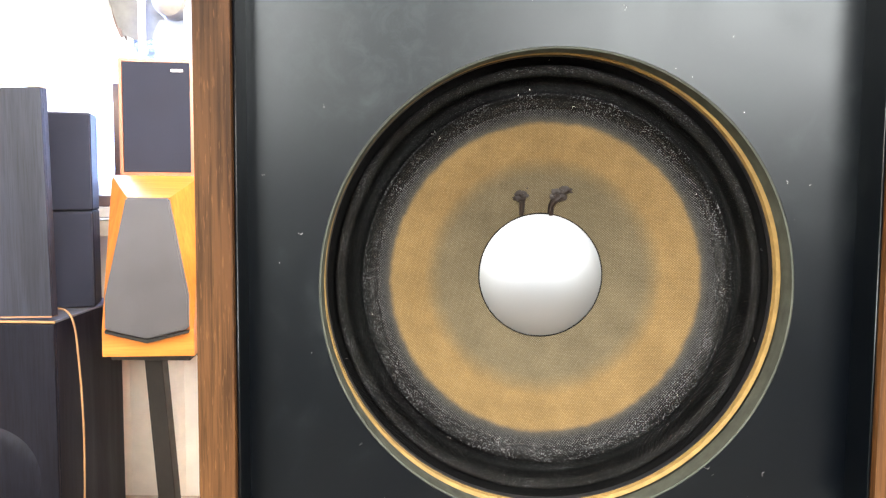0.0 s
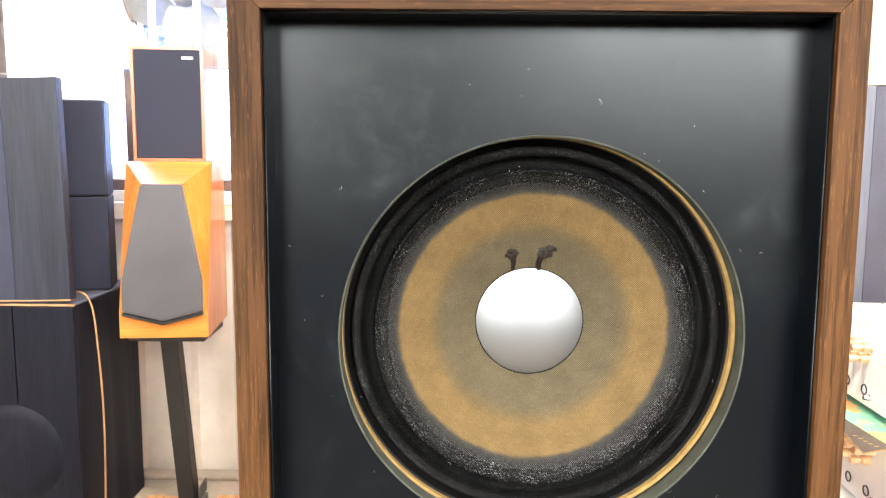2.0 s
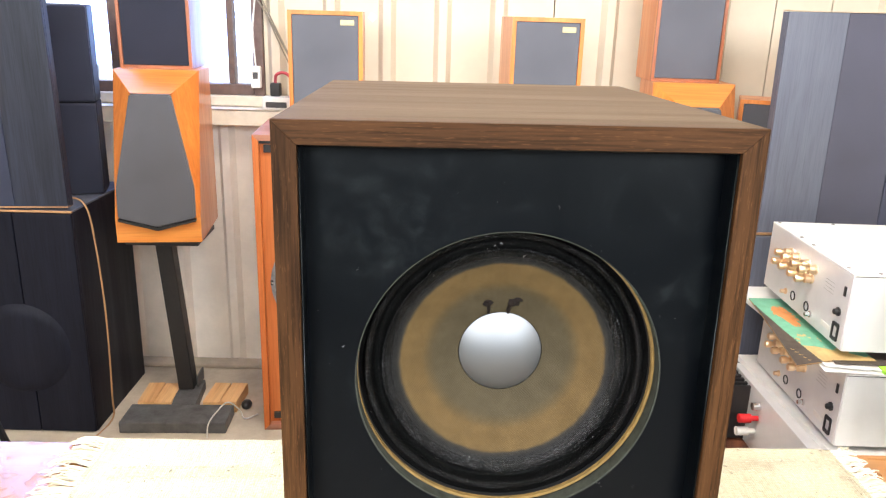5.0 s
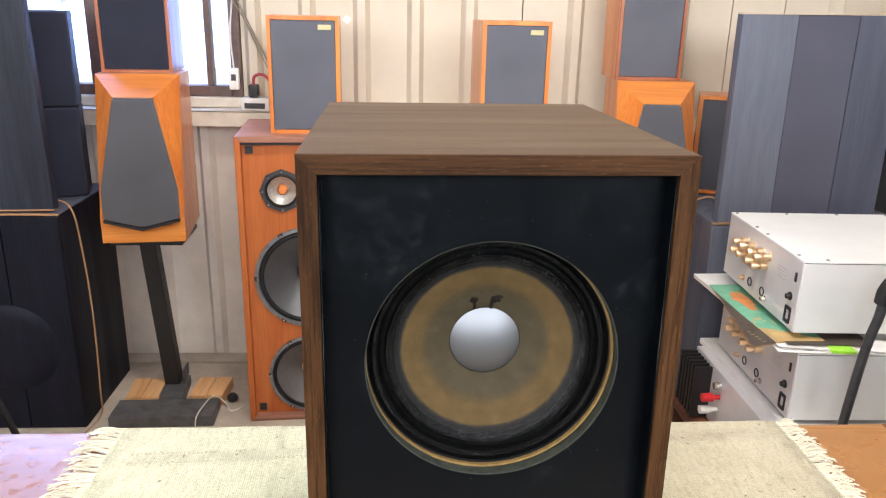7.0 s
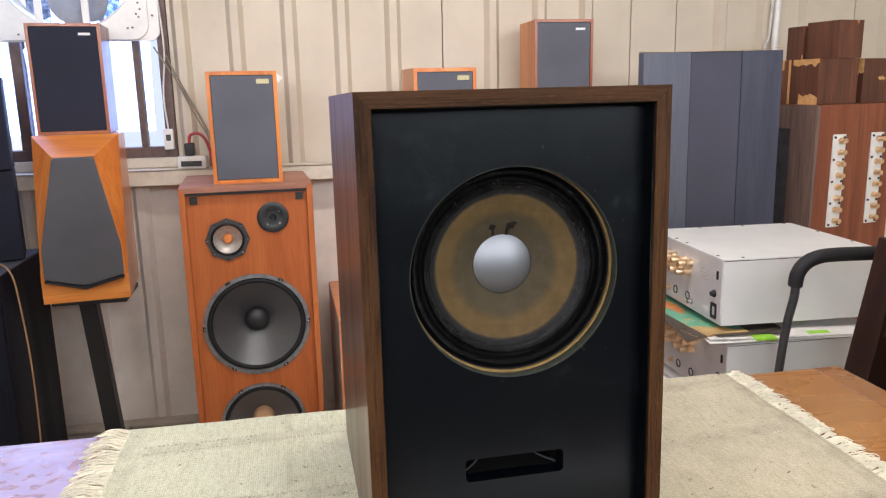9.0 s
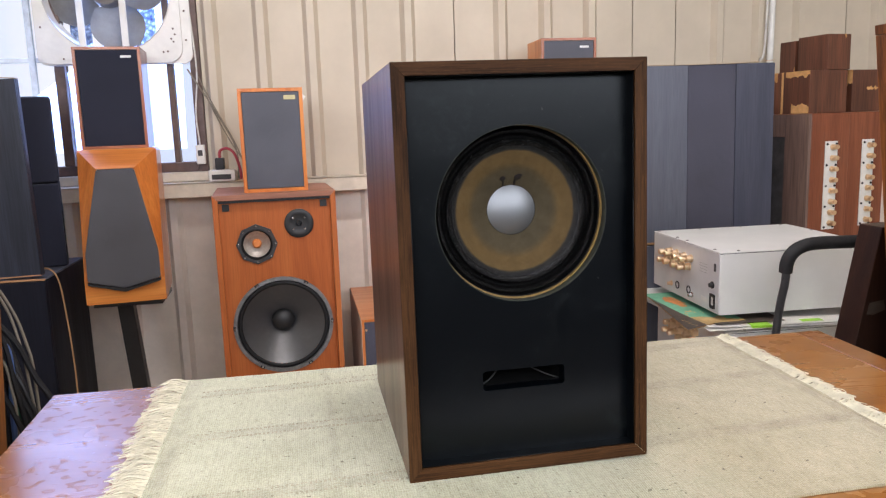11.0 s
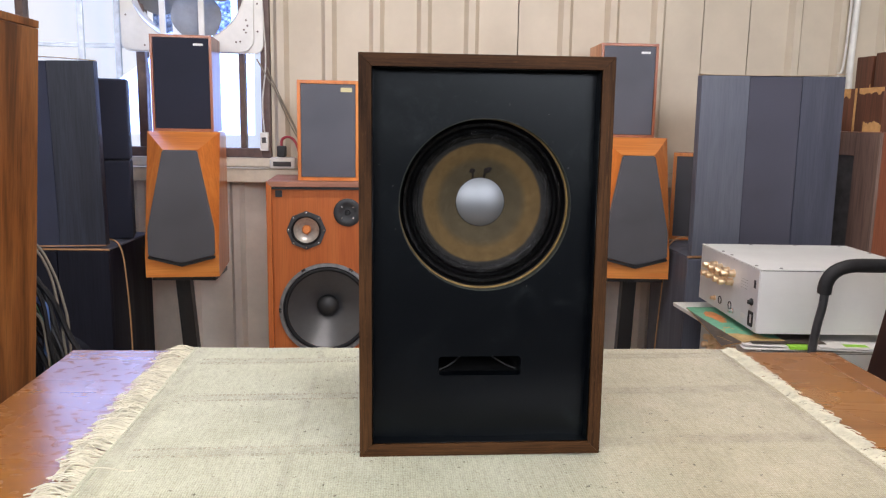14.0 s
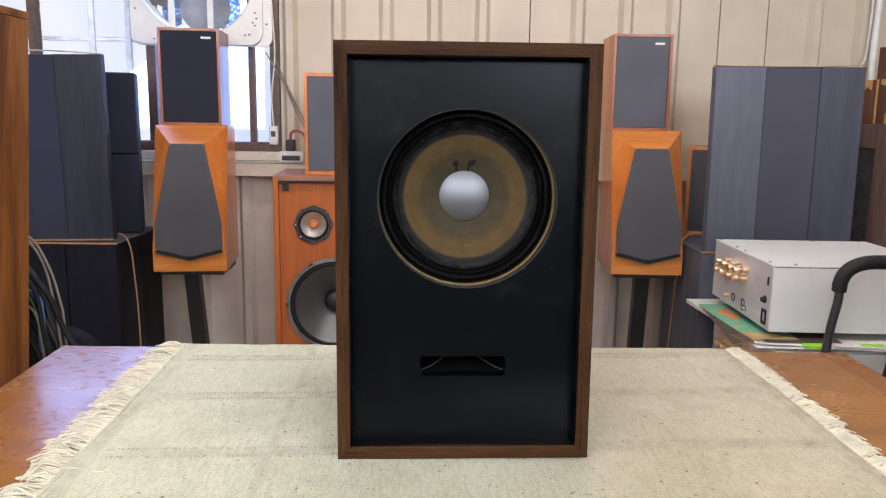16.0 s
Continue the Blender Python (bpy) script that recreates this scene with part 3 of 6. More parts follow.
for nm, b4 in (("window_sill", (WIN[0], WIN[1], fy - 0.02, WALL_Y + 0.05, WIN[2] - 0.012, WIN[2] + 0.022)), ("window_frame", (WIN[0], WIN[1], fy, WALL_Y + 0.05, WIN[3] - 0.035, WIN[3])),
               ("window_frame", (WIN[1] - 0.035, WIN[1], fy, WALL_Y + 0.05, WIN[2] + 0.022, WIN[3] - 0.035)), ("window_frame", (WIN[0], WIN[0] + 0.035, fy, WALL_Y + 0.05, WIN[2] + 0.022, WIN[3] - 0.035)),
               ("mullion", (-1.065, -1.03, fy + 0.004, WALL_Y + 0.04, WIN[2] + 0.0585, WIN[3] - 0.0355)), ("mullion", (-0.683, -0.663, fy + 0.008, WALL_Y + 0.04, WIN[2] + 0.0585, WIN[3] - 0.0355)),
               ("bottom_rail", (WIN[0] + 0.0355, WIN[1] - 0.0355, fy + 0.002, WALL_Y + 0.045, WIN[2] + 0.0225, WIN[2] + 0.058)),
               ("mullion", (-1.5, -1.47, fy + 0.004, WALL_Y + 0.04, WIN[2] + 0.0585, WIN[3] - 0.0355))):
    part(nm, box(*b4, 0.003), brown_frame if nm != "window_sill" else beam_paint, window, smooth=False)
gm, gnt, gb = shader("window_glass")
gb.inputs["Base Color"].default_value = (0.95, 0.97, 1, 1)
gb.inputs["Roughness"].default_value, gb.inputs["Transmission Weight"].default_value, gb.inputs["IOR"].default_value = 0.12, 1.0, 1.1
for gx0, gx1 in ((WIN[0] + 0.035, -1.5), (-1.47, -1.065), (-1.03, -0.69), (-0.665, WIN[1] - 0.035)):
    pane = part("pane", box(gx0, gx1, WALL_Y + 0.018, WALL_Y + 0.022, WIN[2] + 0.0585, WIN[3] - 0.035), gm, window, smooth=False)
    pane.visible_shadow = False

# outer bars and a bubbled pane behind the fan
pale_bar = plain("pale_bar", (0.68, 0.73, 0.8), 0.6, vary=0.2)
bars = thing("window_guard", pose(0, 0, 0), "pale blue-grey bars outside the window", "window guard", kind="structure")
for bx in (-1.72, -1.31, -1.17):
    part("bar", box(bx - 0.011, bx + 0.011, WALL_Y + 0.1, WALL_Y + 0.115, WIN[2], WIN[3], 0.002), pale_bar, bars)
for bz in (1.39, 1.7):
    part("bar", box(WIN[0], -1.06, WALL_Y + 0.116, WALL_Y + 0.13, bz - 0.008, bz + 0.008, 0.002), pale_bar, bars)
bm_, bnt, bb = shader("bubbled_glass")
vo = bnt.nodes.new("ShaderNodeTexVoronoi")
vo.inputs["Scale"].default_value = 75.0
bnt.links.new(coords(bnt, rnd=False), vo.inputs["Vector"])
bnt.links.new(ramp(bnt, vo.outputs["Distance"], [(0.1, (0.75, 0.85, 1.0)), (0.45, (0.3, 0.4, 0.62)), (0.8, (0.1, 0.14, 0.26))]), bb.inputs["Base Color"])
bb.inputs["Transmission Weight"].default_value, bb.inputs["Roughness"].default_value, bb.inputs["IOR"].default_value = 0.75, 0.25, 1.2
bump(bnt, bb, vo.outputs["Distance"], 0.8, 0.004)
for gx0, gx1 in ((-1.0, -0.93), (-0.78, -0.71)):
    bp = part("bubbled_pane", box(gx0, gx1, WALL_Y + 0.006, WALL_Y + 0.012, 1.37, WIN[3] - 0.036), bm_, window, "bubbled blue glass strip", smooth=False)
    bp.visible_shadow = False

# hazy brightness outside the window
hm, hnt, hb = shader("bright_haze")
hn = node(hnt, "ShaderNodeTexNoise", Scale=1.3, Detail=4.0)
hnt.links.new(coords(hnt, (1.0, 1.0, 0.35), False), hn.inputs["Vector"])
hcol = ramp(hnt, hn.outputs[0], [(0.3, (0.66, 0.76, 0.95)), (0.46, (0.86, 0.92, 1.0)), (0.6, (1, 1, 1))])
hb.inputs["Base Color"].default_value = (0, 0, 0, 1)
hnt.links.new(hcol, hb.inputs["Emission Color"])
hb.inputs["Emission Strength"].default_value = 1.2
solo("backdrop", box(-4.5, 1.2, WALL_Y + 1.5, WALL_Y + 1.55, -0.5, 4.0), hm, "overexposed hazy daylight outside the window", "backdrop", kind="structure", smooth=False)

solo("backdrop", box(ROOM_L - 1, ROOM_R + 1, ROOM_B - 1.55, ROOM_B - 1.5, 0.5, 4.0), hm, "bright daylight outside the high openings", "backdrop", kind="structure", smooth=False)

# fluorescent fittings overhead
for tx, ty in TUBES:
    lamp = thing("ceiling_light", pose(tx, ty, TUBE_Z), "white fluorescent batten fitting on the ceiling", "ceiling light", "ceiling lights")
    part("housing", box(-0.62, 0.62, -0.08, 0.08, 0.0, ROOM_H - TUBE_Z, 0.006), white_paint, lamp)
    part("tube", tube([(-0.59, 0, -0.02), (0.59, 0, -0.02)], 0.013, 12), glow_tube, lamp)

# ---- exhaust fan in the window ----
fan = thing("exhaust_fan", pose(-0.856, WALL_Y - 0.05, 1.606), "cream wall exhaust fan with grey blades in the window", "fan")
part("housing", plate(rounded(-0.243, 0.24, -0.246, 0.246, 0.05), [circle(0, 0, 0.215)], 0.0, 0.022), white_paint, fan, "chipped cream square fan plate")
part("shroud", lathe([(0.215, 0.0), (0.217, 0.03), (0.205, 0.06), (0.2, 0.06), (0.208, 0.025), (0.211, -0.004)], segs=64, closed=True), white_paint, fan)
part("flange", plate(rounded(-0.25, 0.272, -0.25, 0.25, 0.035), [rounded(-0.238, 0.235, -0.24, 0.24, 0.045)], 0.014, 0.028), white_paint, fan)
part("motor", lathe([(0.0, -0.05), (0.03, -0.048), (0.05, -0.03), (0.055, 0.03), (0.05, 0.05), (0.0, 0.052)], segs=32), fan_grey, fan)
for k in range(4):
    a = radians(282 + 90 * k)
    bm = bmesh.new()
    N = 9
    grid = []
    for i in range(N):
        u = i / (N - 1)
        r = 0.045 + 0.15 * u
        half = 0.03 + 0.06 * math.sin(math.pi * min(1, u * 0.78 + 0.12))
        row = []
        for j in range(7):
            v = j / 6 * 2 - 1
            row.append(bm.verts.new((r * math.cos(a) - v * half * math.sin(a), 0.03 + 0.018 * v, r * math.sin(a) + v * half * math.cos(a))))
        grid.append(row)
    for i in range(N - 1):
        for j in range(6):
            bm.faces.new((grid[i][j], grid[i + 1][j], grid[i + 1][j + 1], grid[i][j + 1]))
    bmesh.ops.solidify(bm, geom=list(bm.faces), thickness=0.002)
    part("blade", bm, fan_grey, fan)
for sx in (-0.09, 0.052):
    part("strut", box(sx - 0.011, sx + 0.011, -0.012, -0.002, -0.25, 0.25, 0.002), white_paint, fan)
for bx, bz in ((0.213, -0.13), (0.218, -0.15), (0.205, -0.165), (0.212, -0.175), (0.175, -0.21), (0.19, -0.208), (-0.225, -0.12), (-0.16, -0.228), (0.255, 0.1), (0.255, -0.07), (0.255, -0.17)):
    part("bolt", lathe([(0.0, -0.003), (0.003, -0.0025), (0.0036, 0.001), (0.0, 0.001)], bx, bz, 10), brown_frame, fan)

# ---- table and rug ----
TABLE = Matrix.Translation((0.05, 0.265, 0.7155)) @ Vector((0, 0, 1)).rotation_difference(Vector((0.0057, -0.0158, 1))).to_matrix().to_4x4() @ pose(0, 0, 0, 0, 0, 0.9)
table = thing("table", TABLE, "polished reddish-brown wooden table with darker lipped edge", "table")
TX0, TX1, TY0, TY1 = -0.632, 0.668, -0.19, 0.409
part("tabletop", box(TX0, TX1 - 0.0455, TY0, TY1, -0.03, 0.0, 0.0012), table_wood, table, "polished reddish wooden tabletop with water marks")
part("lipping", box(TX1 - 0.045, TX1, TY0, TY1, -0.03, 0.0003, 0.0012), table_edge, table)
for ax0, ax1, ay0, ay1 in ((TX0 + 0.06, TX1 - 0.06, TY0 + 0.05, TY0 + 0.07), (TX0 + 0.06, TX1 - 0.06, TY1 - 0.07, TY1 - 0.05), (TX0 + 0.05, TX0 + 0.07, TY0 + 0.07, TY1 - 0.07), (TX1 - 0.07, TX1 - 0.05, TY0 + 0.07, TY1 - 0.07)):
    part("apron", box(ax0, ax1, ay0, ay1, -0.11, -0.036, 0.002), table_edge, table)
for lx in (TX0 + 0.03, TX1 - 0.08):
    for ly in (TY0 + 0.03, TY1 - 0.08):
        part("leg", box(lx, lx + 0.05, ly, ly + 0.05, -0.709, -0.036, 0.004), table_edge, table)


BANDS, BAND_LEAN = (0.361, 0.203, 0.031), 0.05
RX0, RX1, RY0, RY1 = -0.436, 0.467, -0.118, 0.414


def rug_material():
    m, nt, b = shader("rug_wool")
    tc = nt.nodes.new("ShaderNodeTexCoord")
    v = tc.outputs["Object"]
    wx = node(nt, "ShaderNodeTexWave", "X", Scale=118.0, Distortion=3.0, Detail=3.0)
    wy = node(nt, "ShaderNodeTexWave", "Y", Scale=60.0, Distortion=9.0, Detail=4.0)
    big = node(nt, "ShaderNodeTexNoise", Scale=9.0, Detail=6.0, Roughness=0.7)
    fine = node(nt, "ShaderNodeTexNoise", Scale=420.0, Detail=4.0, Roughness=0.75)
    mp = nt.nodes.new("ShaderNodeMapping")
    mp.inputs["Scale"].default_value = (210.0, 34.0, 1.0)
    nt.links.new(v, mp.inputs["Vector"])
    streak = node(nt, "ShaderNodeTexNoise", Scale=1.0, Detail=4.0, Roughness=0.7)
    nt.links.new(mp.outputs[0], streak.inputs["Vector"])
    dirt = node(nt, "ShaderNodeTexNoise", Scale=30.0, Detail=6.0, Roughness=0.75)
    for n in (wx, wy, big, fine, dirt):
        nt.links.new(v, n.inputs["Vector"])
    weave = mix(nt, 0.35, wx.outputs[0], wy.outputs[0])
    base = ramp(nt, big.outputs[0], [(0.28, (0.46, 0.465, 0.32)), (0.5, (0.55, 0.557, 0.402)), (0.72, (0.63, 0.635, 0.48))])
    c = mix(nt, 1.0, base, ramp(nt, weave, [(0.15, (0.9, 0.895, 0.87)), (0.7, (1.03, 1.03, 1.03))]), "MULTIPLY")
    c = mix(nt, 1.0, c, ramp(nt, streak.outputs[0], [(0.3, (0.84, 0.83, 0.79)), (0.55, (1.04, 1.04, 1.04))]), "MULTIPLY")
    c = mix(nt, 1.0, c, ramp(nt, fine.outputs[0], [(0.32, (0.74, 0.73, 0.7)), (0.6, (1.06, 1.06, 1.06))]), "MULTIPLY")
    # worn dirt along the knotted lines, the fold and the flat-woven ends
    sep = nt.nodes.new("ShaderNodeSeparateXYZ")
    nt.links.new(v, sep.inputs[0])
    lean = nt.nodes.new("ShaderNodeMath")
    lean.operation = "MULTIPLY_ADD"
    lean.inputs[1].default_value = -BAND_LEAN
    nt.links.new(sep.outputs[0], lean.inputs[0])
    nt.links.new(sep.outputs[1], lean.inputs[2])

    def along(sock, lo, hi, lines):
        mr = nt.nodes.new("ShaderNodeMapRange")
        mr.inputs[1].default_value, mr.inputs[2].default_value = lo, hi
        nt.links.new(sock, mr.inputs[0])
        stops = []
        for c0, w, k in sorted(lines):
            p, q = (c0 - lo) / (hi - lo), w / (hi - lo)
            stops += [(p - q, (0, 0, 0)), (p - q * 0.3, (k, k, k)), (p + q * 0.3, (k, k, k)), (p + q, (0, 0, 0))]
        return ramp(nt, mr.outputs[0], stops)

    lines = mix(nt, 1.0, along(lean.outputs[0], RY0 - 0.1, RY1 + 0.1, [(y, 0.02, 0.5) for y in BANDS]), along(sep.outputs[0], RX0 - 0.05, RX1 + 0.05, [(-0.222, 0.008, 0.45), (RX0 + 0.014, 0.014, 0.6), (RX1 - 0.012, 0.012, 0.6)]), "LIGHTEN")
    worn = mix(nt, 1.0, lines, ramp(nt, dirt.outputs[0], [(0.38, (0.1, 0.1, 0.1)), (0.64, (0.85, 0.85, 0.85))]), "MULTIPLY")
    c = mix(nt, worn, c, (0.23, 0.2, 0.14))
    spots = ramp(nt, dirt.outputs[0], [(0.62, (1, 1, 1)), (0.74, (0.72, 0.69, 0.6))])
    c = mix(nt, 1.0, c, spots, "MULTIPLY")
    # dimmer, warmer light on the right end, put into the colour with a ragged border
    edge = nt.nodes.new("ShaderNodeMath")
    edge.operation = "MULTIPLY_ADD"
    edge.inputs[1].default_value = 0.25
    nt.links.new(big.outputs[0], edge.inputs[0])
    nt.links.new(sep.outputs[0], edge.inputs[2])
    end_shade = ramp(nt, edge.outputs[0], [(0.16, (1, 1, 1)), (0.36, (0.75, 0.66, 0.6))])
    c = mix(nt, 1.0, c, end_shade, "MULTIPLY")
    # sparse dark flecks
    fl = node(nt, "ShaderNodeTexNoise", Scale=130.0, Detail=2.0)
    nt.links.new(v, fl.inputs["Vector"])
    c = mix(nt, 1.0, c, ramp(nt, fl.outputs[0], [(0.25, (0.35, 0.32, 0.27)), (0.3, (1, 1, 1))]), "MULTIPLY")
    nt.links.new(c, b.inputs["Base Color"])
    b.inputs["Roughness"].default_value, b.inputs["Sheen Weight"].default_value = 0.95, 0.3
    b.inputs["Specular IOR Level"].default_value = 0.2
    bump(nt, b, mix(nt, 0.6, weave, fine.outputs[0]), 0.7, 0.0018)
    return m


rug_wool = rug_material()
rug_knot = plain("rug_knot", (0.4, 0.365, 0.27), 0.95, vary=0.35, scale=60, relief=0.6, relief_scale=500, specular=0.2)
fringe_wool = plain("fringe_wool", (0.64, 0.6, 0.46), 0.9, vary=0.18, scale=40, specular=0.2)
rug = thing("rug", TABLE, "cream flat-woven wool rug with fringed ends on the table", "rug")
bm = bmesh.new()
NX, NY = 140, 84
rnd = random.Random(4)


def rug_z(x, y):
    lift = 0.0035 + 0.0012 * noise.noise((x * 9, y * 9, 0.3)) + 0.0005 * noise.noise((x * 40, y * 40, 1.7))
    if abs(x + 0.222) < 0.012:
        lift += 0.0008 * (1 - abs(x + 0.222) / 0.012)
    return lift


top = [[bm.verts.new((RX0 + (RX1 - RX0) * i / NX + 0.004 * noise.noise((0.5, j * 0.12, 3)) * (1 if i in (0, NX) else 0), RY0 + (RY1 - RY0) * j / NY + 0.003 * noise.noise((i * 0.1, 0.2, 7)) * (1 if j in (0, NY) else 0), 0)) for j in range(NY + 1)] for i in range(NX + 1)]
for col in top:
    for v in col:
        v.co.z = rug_z(v.co.x, v.co.y)
for i in range(NX):
    for j in range(NY):
        bm.faces.new((top[i][j], top[i + 1][j], top[i + 1][j + 1], top[i][j + 1]))
rim = [e for e in bm.edges if e.is_boundary]
ext = bmesh.ops.extrude_edge_only(bm, edges=rim)
for v in [g for g in ext["geom"] if isinstance(g, bmesh.types.BMVert)]:
    v.co.z = 0.0006
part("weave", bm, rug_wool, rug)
# knotted lines across the weave
for ly in BANDS:
    bm = bmesh.new()
    for row in (-0.0112, -0.0084, 0.0084, 0.0112):
        x = RX0 + 0.03
        while x < RX1 - 0.03:
            w = rnd.uniform(0.0024, 0.0036)
            if rnd.random() < 0.72 + 0.5 * noise.noise((x * 9, ly * 3, row * 20)):
                y = ly + BAND_LEAN * x + row + rnd.uniform(-0.0005, 0.0005) + 0.003 * noise.noise((x * 4, ly, 0))
                z = rug_z(x, y)
                box(x, x + w, y - 0.0007, y + 0.0007, z - 0.001, z + 0.00035, bm=bm)
            x = RX0 + 0.03 + 0.0053 * (math.floor((x - RX0 - 0.03) / 0.0053 + 0.3) + 1) + rnd.uniform(-0.0004, 0.0004)
    k = part("knot_band", bm, rug_knot, rug, "grey-brown knotted line")
    k["kind"] = "stuff"
for sx, sgn in ((RX0, -1), (RX1, 1)):
    bm = bmesh.new()
    # tufts of plied cords, each tuft leaning its own way and some curling over
    y = RY0 + 0.002
    while y < RY1 - 0.002:
        far = rnd.uniform(0.03, 0.05) if sgn < 0 else rnd.uniform(0.022, 0.036)
        lean = 0.016 * noise.noise((y * 22, sgn * 3.0, 0)) + rnd.uniform(-0.011, 0.009)
        curl = rnd.uniform(-0.012, 0.012) if rnd.random() < 0.35 else rnd.uniform(-0.004, 0.004)
        rise = rnd.uniform(0.001, 0.008 if sgn < 0 else 0.0045)
        for k in range(rnd.choice((3, 4, 4, 5))):
            y0 = y + rnd.uniform(-0.0012, 0.0012)
            L = far * rnd.uniform(0.72, 1.08)
            dy, h, fan = lean + rnd.uniform(-0.004, 0.004), max(0.0006, rise + rnd.uniform(-0.003, 0.003)), rnd.uniform(-0.003, 0.003)
            wave, ph = rnd.uniform(0.0004, 0.0016), rnd.uniform(0, 6.3)
            p = [(sx - sgn * 0.002, y0, 0.0032)]
            for q in (0.22, 0.45, 0.68, 0.86, 1.0):
                p.append((sx + sgn * L * q * (1 - 0.25 * abs(curl) / 0.012 * q * q), y0 + dy * q + curl * q * q + fan * q + wave * math.sin(ph + 7 * q), 0.0016 + h * math.sin(math.pi * q * 0.92) + rnd.uniform(0, 0.0012)))
            tube(p, rnd.uniform(0.0006, 0.0009) if sgn < 0 else rnd.uniform(0.0005, 0.00075), 5, bm, 3)
        y += rnd.uniform(0.0026, 0.0042) if sgn < 0 else rnd.uniform(0.002, 0.0032)
    f = part("fringe", bm, fringe_wool, rug, "loose cream wool fringe strands")
    f["kind"] = "stuff"
    bm = bmesh.new()
    for k in range(190):
        y = RY0 + (RY1 - RY0) * (k + 0.5) / 190
        z = rug_z(sx - sgn * 0.003, y)
        box(sx - sgn * 0.003 - 0.003, sx - sgn * 0.003 + 0.003, y - 0.001, y + 0.001, z - 0.001, z + 0.0006, bm=bm)
    part("end_binding", bm, rug_wool, rug)

stray = tube([(RX0 - 0.01, -0.035, 0.008), (RX0 + 0.015, -0.03, 0.0075), (RX0 + 0.04, -0.036, 0.0065), (RX0 + 0.05, -0.034, 0.006)], 0.0006, 6)
part("stray_strand", stray, fringe_wool, rug)

# ---- main loudspeaker on the rug ----
MAIN = Matrix(((0.99973, -0.02292, -0.0040, 0.0485), (0.02297, 0.99963, 0.01462, 0.266), (0.00367, -0.01471, 0.99989, 0.7205), (0, 0, 0, 1)))
W2, H, D, T = 0.1412, 0.4575, 0.333, 0.0142
REC = 0.02
CX, CZ, HR = 0.001, 0.2921, 0.0982
HX, HZ = CX + 0.001, CZ - 0.001
main = thing("loudspeaker", MAIN, "walnut loudspeaker cabinet with black recessed baffle and bare woofer", "loudspeaker")


def panel_x(z0, z1, mitre_up, material, name):
    """A level board of the case, mitred into the sides at its front."""
    if mitre_up:
        poly = [(-W2, z1), (W2, z1), (W2 - T, z0), (-W2 + T, z0)]
    else:
        poly = [(-W2, z0), (W2, z0), (W2 - T, z1), (-W2 + T, z1)]
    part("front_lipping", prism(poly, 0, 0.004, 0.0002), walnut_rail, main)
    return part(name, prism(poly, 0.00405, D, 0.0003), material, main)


panel_x(H - T, H, True, walnut_h, "top_panel")
panel_x(0, T, False, walnut_h, "bottom_panel")
for s in (-1, 1):
    board = [(s * W2, 0.0002), (s * W2, H - 0.0002), (s * (W2 - T), H - T - 0.0002), (s * (W2 - T), T + 0.0002)]
    # the side board is split here only to carry two tones
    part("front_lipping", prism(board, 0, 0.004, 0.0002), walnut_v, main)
    part("side_panel", prism(board, 0.00405, D, 0.0001), walnut_side_lit, main)
part("back_panel", box(-W2 + T, W2 - T, D - 0.018, D - 0.002, T, H - T), walnut_d, main)
ix, iz0, iz1 = W2 - T, T, H - T
# black painted reveal inside the frame
for b6 in ((-ix, -ix + 0.0012, 0.0035, REC, iz0, iz1), (ix - 0.0012, ix, 0.0035, REC, iz0, iz1), (-ix, ix, 0.0035, REC, iz0, iz0 + 0.0012), (-ix, ix, 0.0035, REC, iz1 - 0.0012, iz1)):
    part("reveal", box(*b6), baffle_black, main)
flare_grey = plain("flare_grey", (0.045, 0.045, 0.045), 0.4)
slot = rounded(-0.0495, 0.048, 0.0905, 0.1135, 0.004)
part("baffle", plate([(-ix, iz0), (ix, iz0), (ix, iz1), (-ix, iz1)], [circle(HX, HZ, HR + 0.0008, 128), slot], REC, REC + 0.018), baffle_black, main, "matt black painted baffle with smudges")
part("hole_edge", lathe([(HR, REC + 0.0005), (HR + 0.0007, REC + 0.0002), (HR + 0.0007, REC + 0.01), (HR, REC + 0.01)], HX, HZ, 128, closed=True), hole_grey, main, "rubbed grey-green edge of the woofer hole")
part("port_duct", plate(rounded(-0.055, 0.054, 0.085, 0.119, 0.005), [rounded(-0.0495, 0.048, 0.0905, 0.1135, 0.004)], REC + 0.0185, REC + 0.12), inside_black, main)
for sx in (-1, 1):
    part("port_flare", tube([(sx * 0.047, REC + 0.02, 0.0915), (sx * 0.034, REC + 0.03, 0.0945), (sx * 0.018, REC + 0.05, 0.1)], 0.001, 6), flare_grey, main)
TAN, TAN_D, INNER = (0.092, 0.061, 0.026), (0.07, 0.052, 0.027), (0.058, 0.047, 0.028)
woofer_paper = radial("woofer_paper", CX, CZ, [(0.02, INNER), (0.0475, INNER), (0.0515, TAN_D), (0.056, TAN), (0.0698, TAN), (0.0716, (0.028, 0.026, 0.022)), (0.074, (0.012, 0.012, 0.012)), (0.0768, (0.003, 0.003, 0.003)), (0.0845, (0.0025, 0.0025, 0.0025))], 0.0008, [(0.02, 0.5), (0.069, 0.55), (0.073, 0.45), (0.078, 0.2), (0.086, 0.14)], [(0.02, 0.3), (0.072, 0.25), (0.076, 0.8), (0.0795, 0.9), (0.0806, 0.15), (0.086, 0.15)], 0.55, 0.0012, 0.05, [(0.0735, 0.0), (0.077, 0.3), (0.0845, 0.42)])
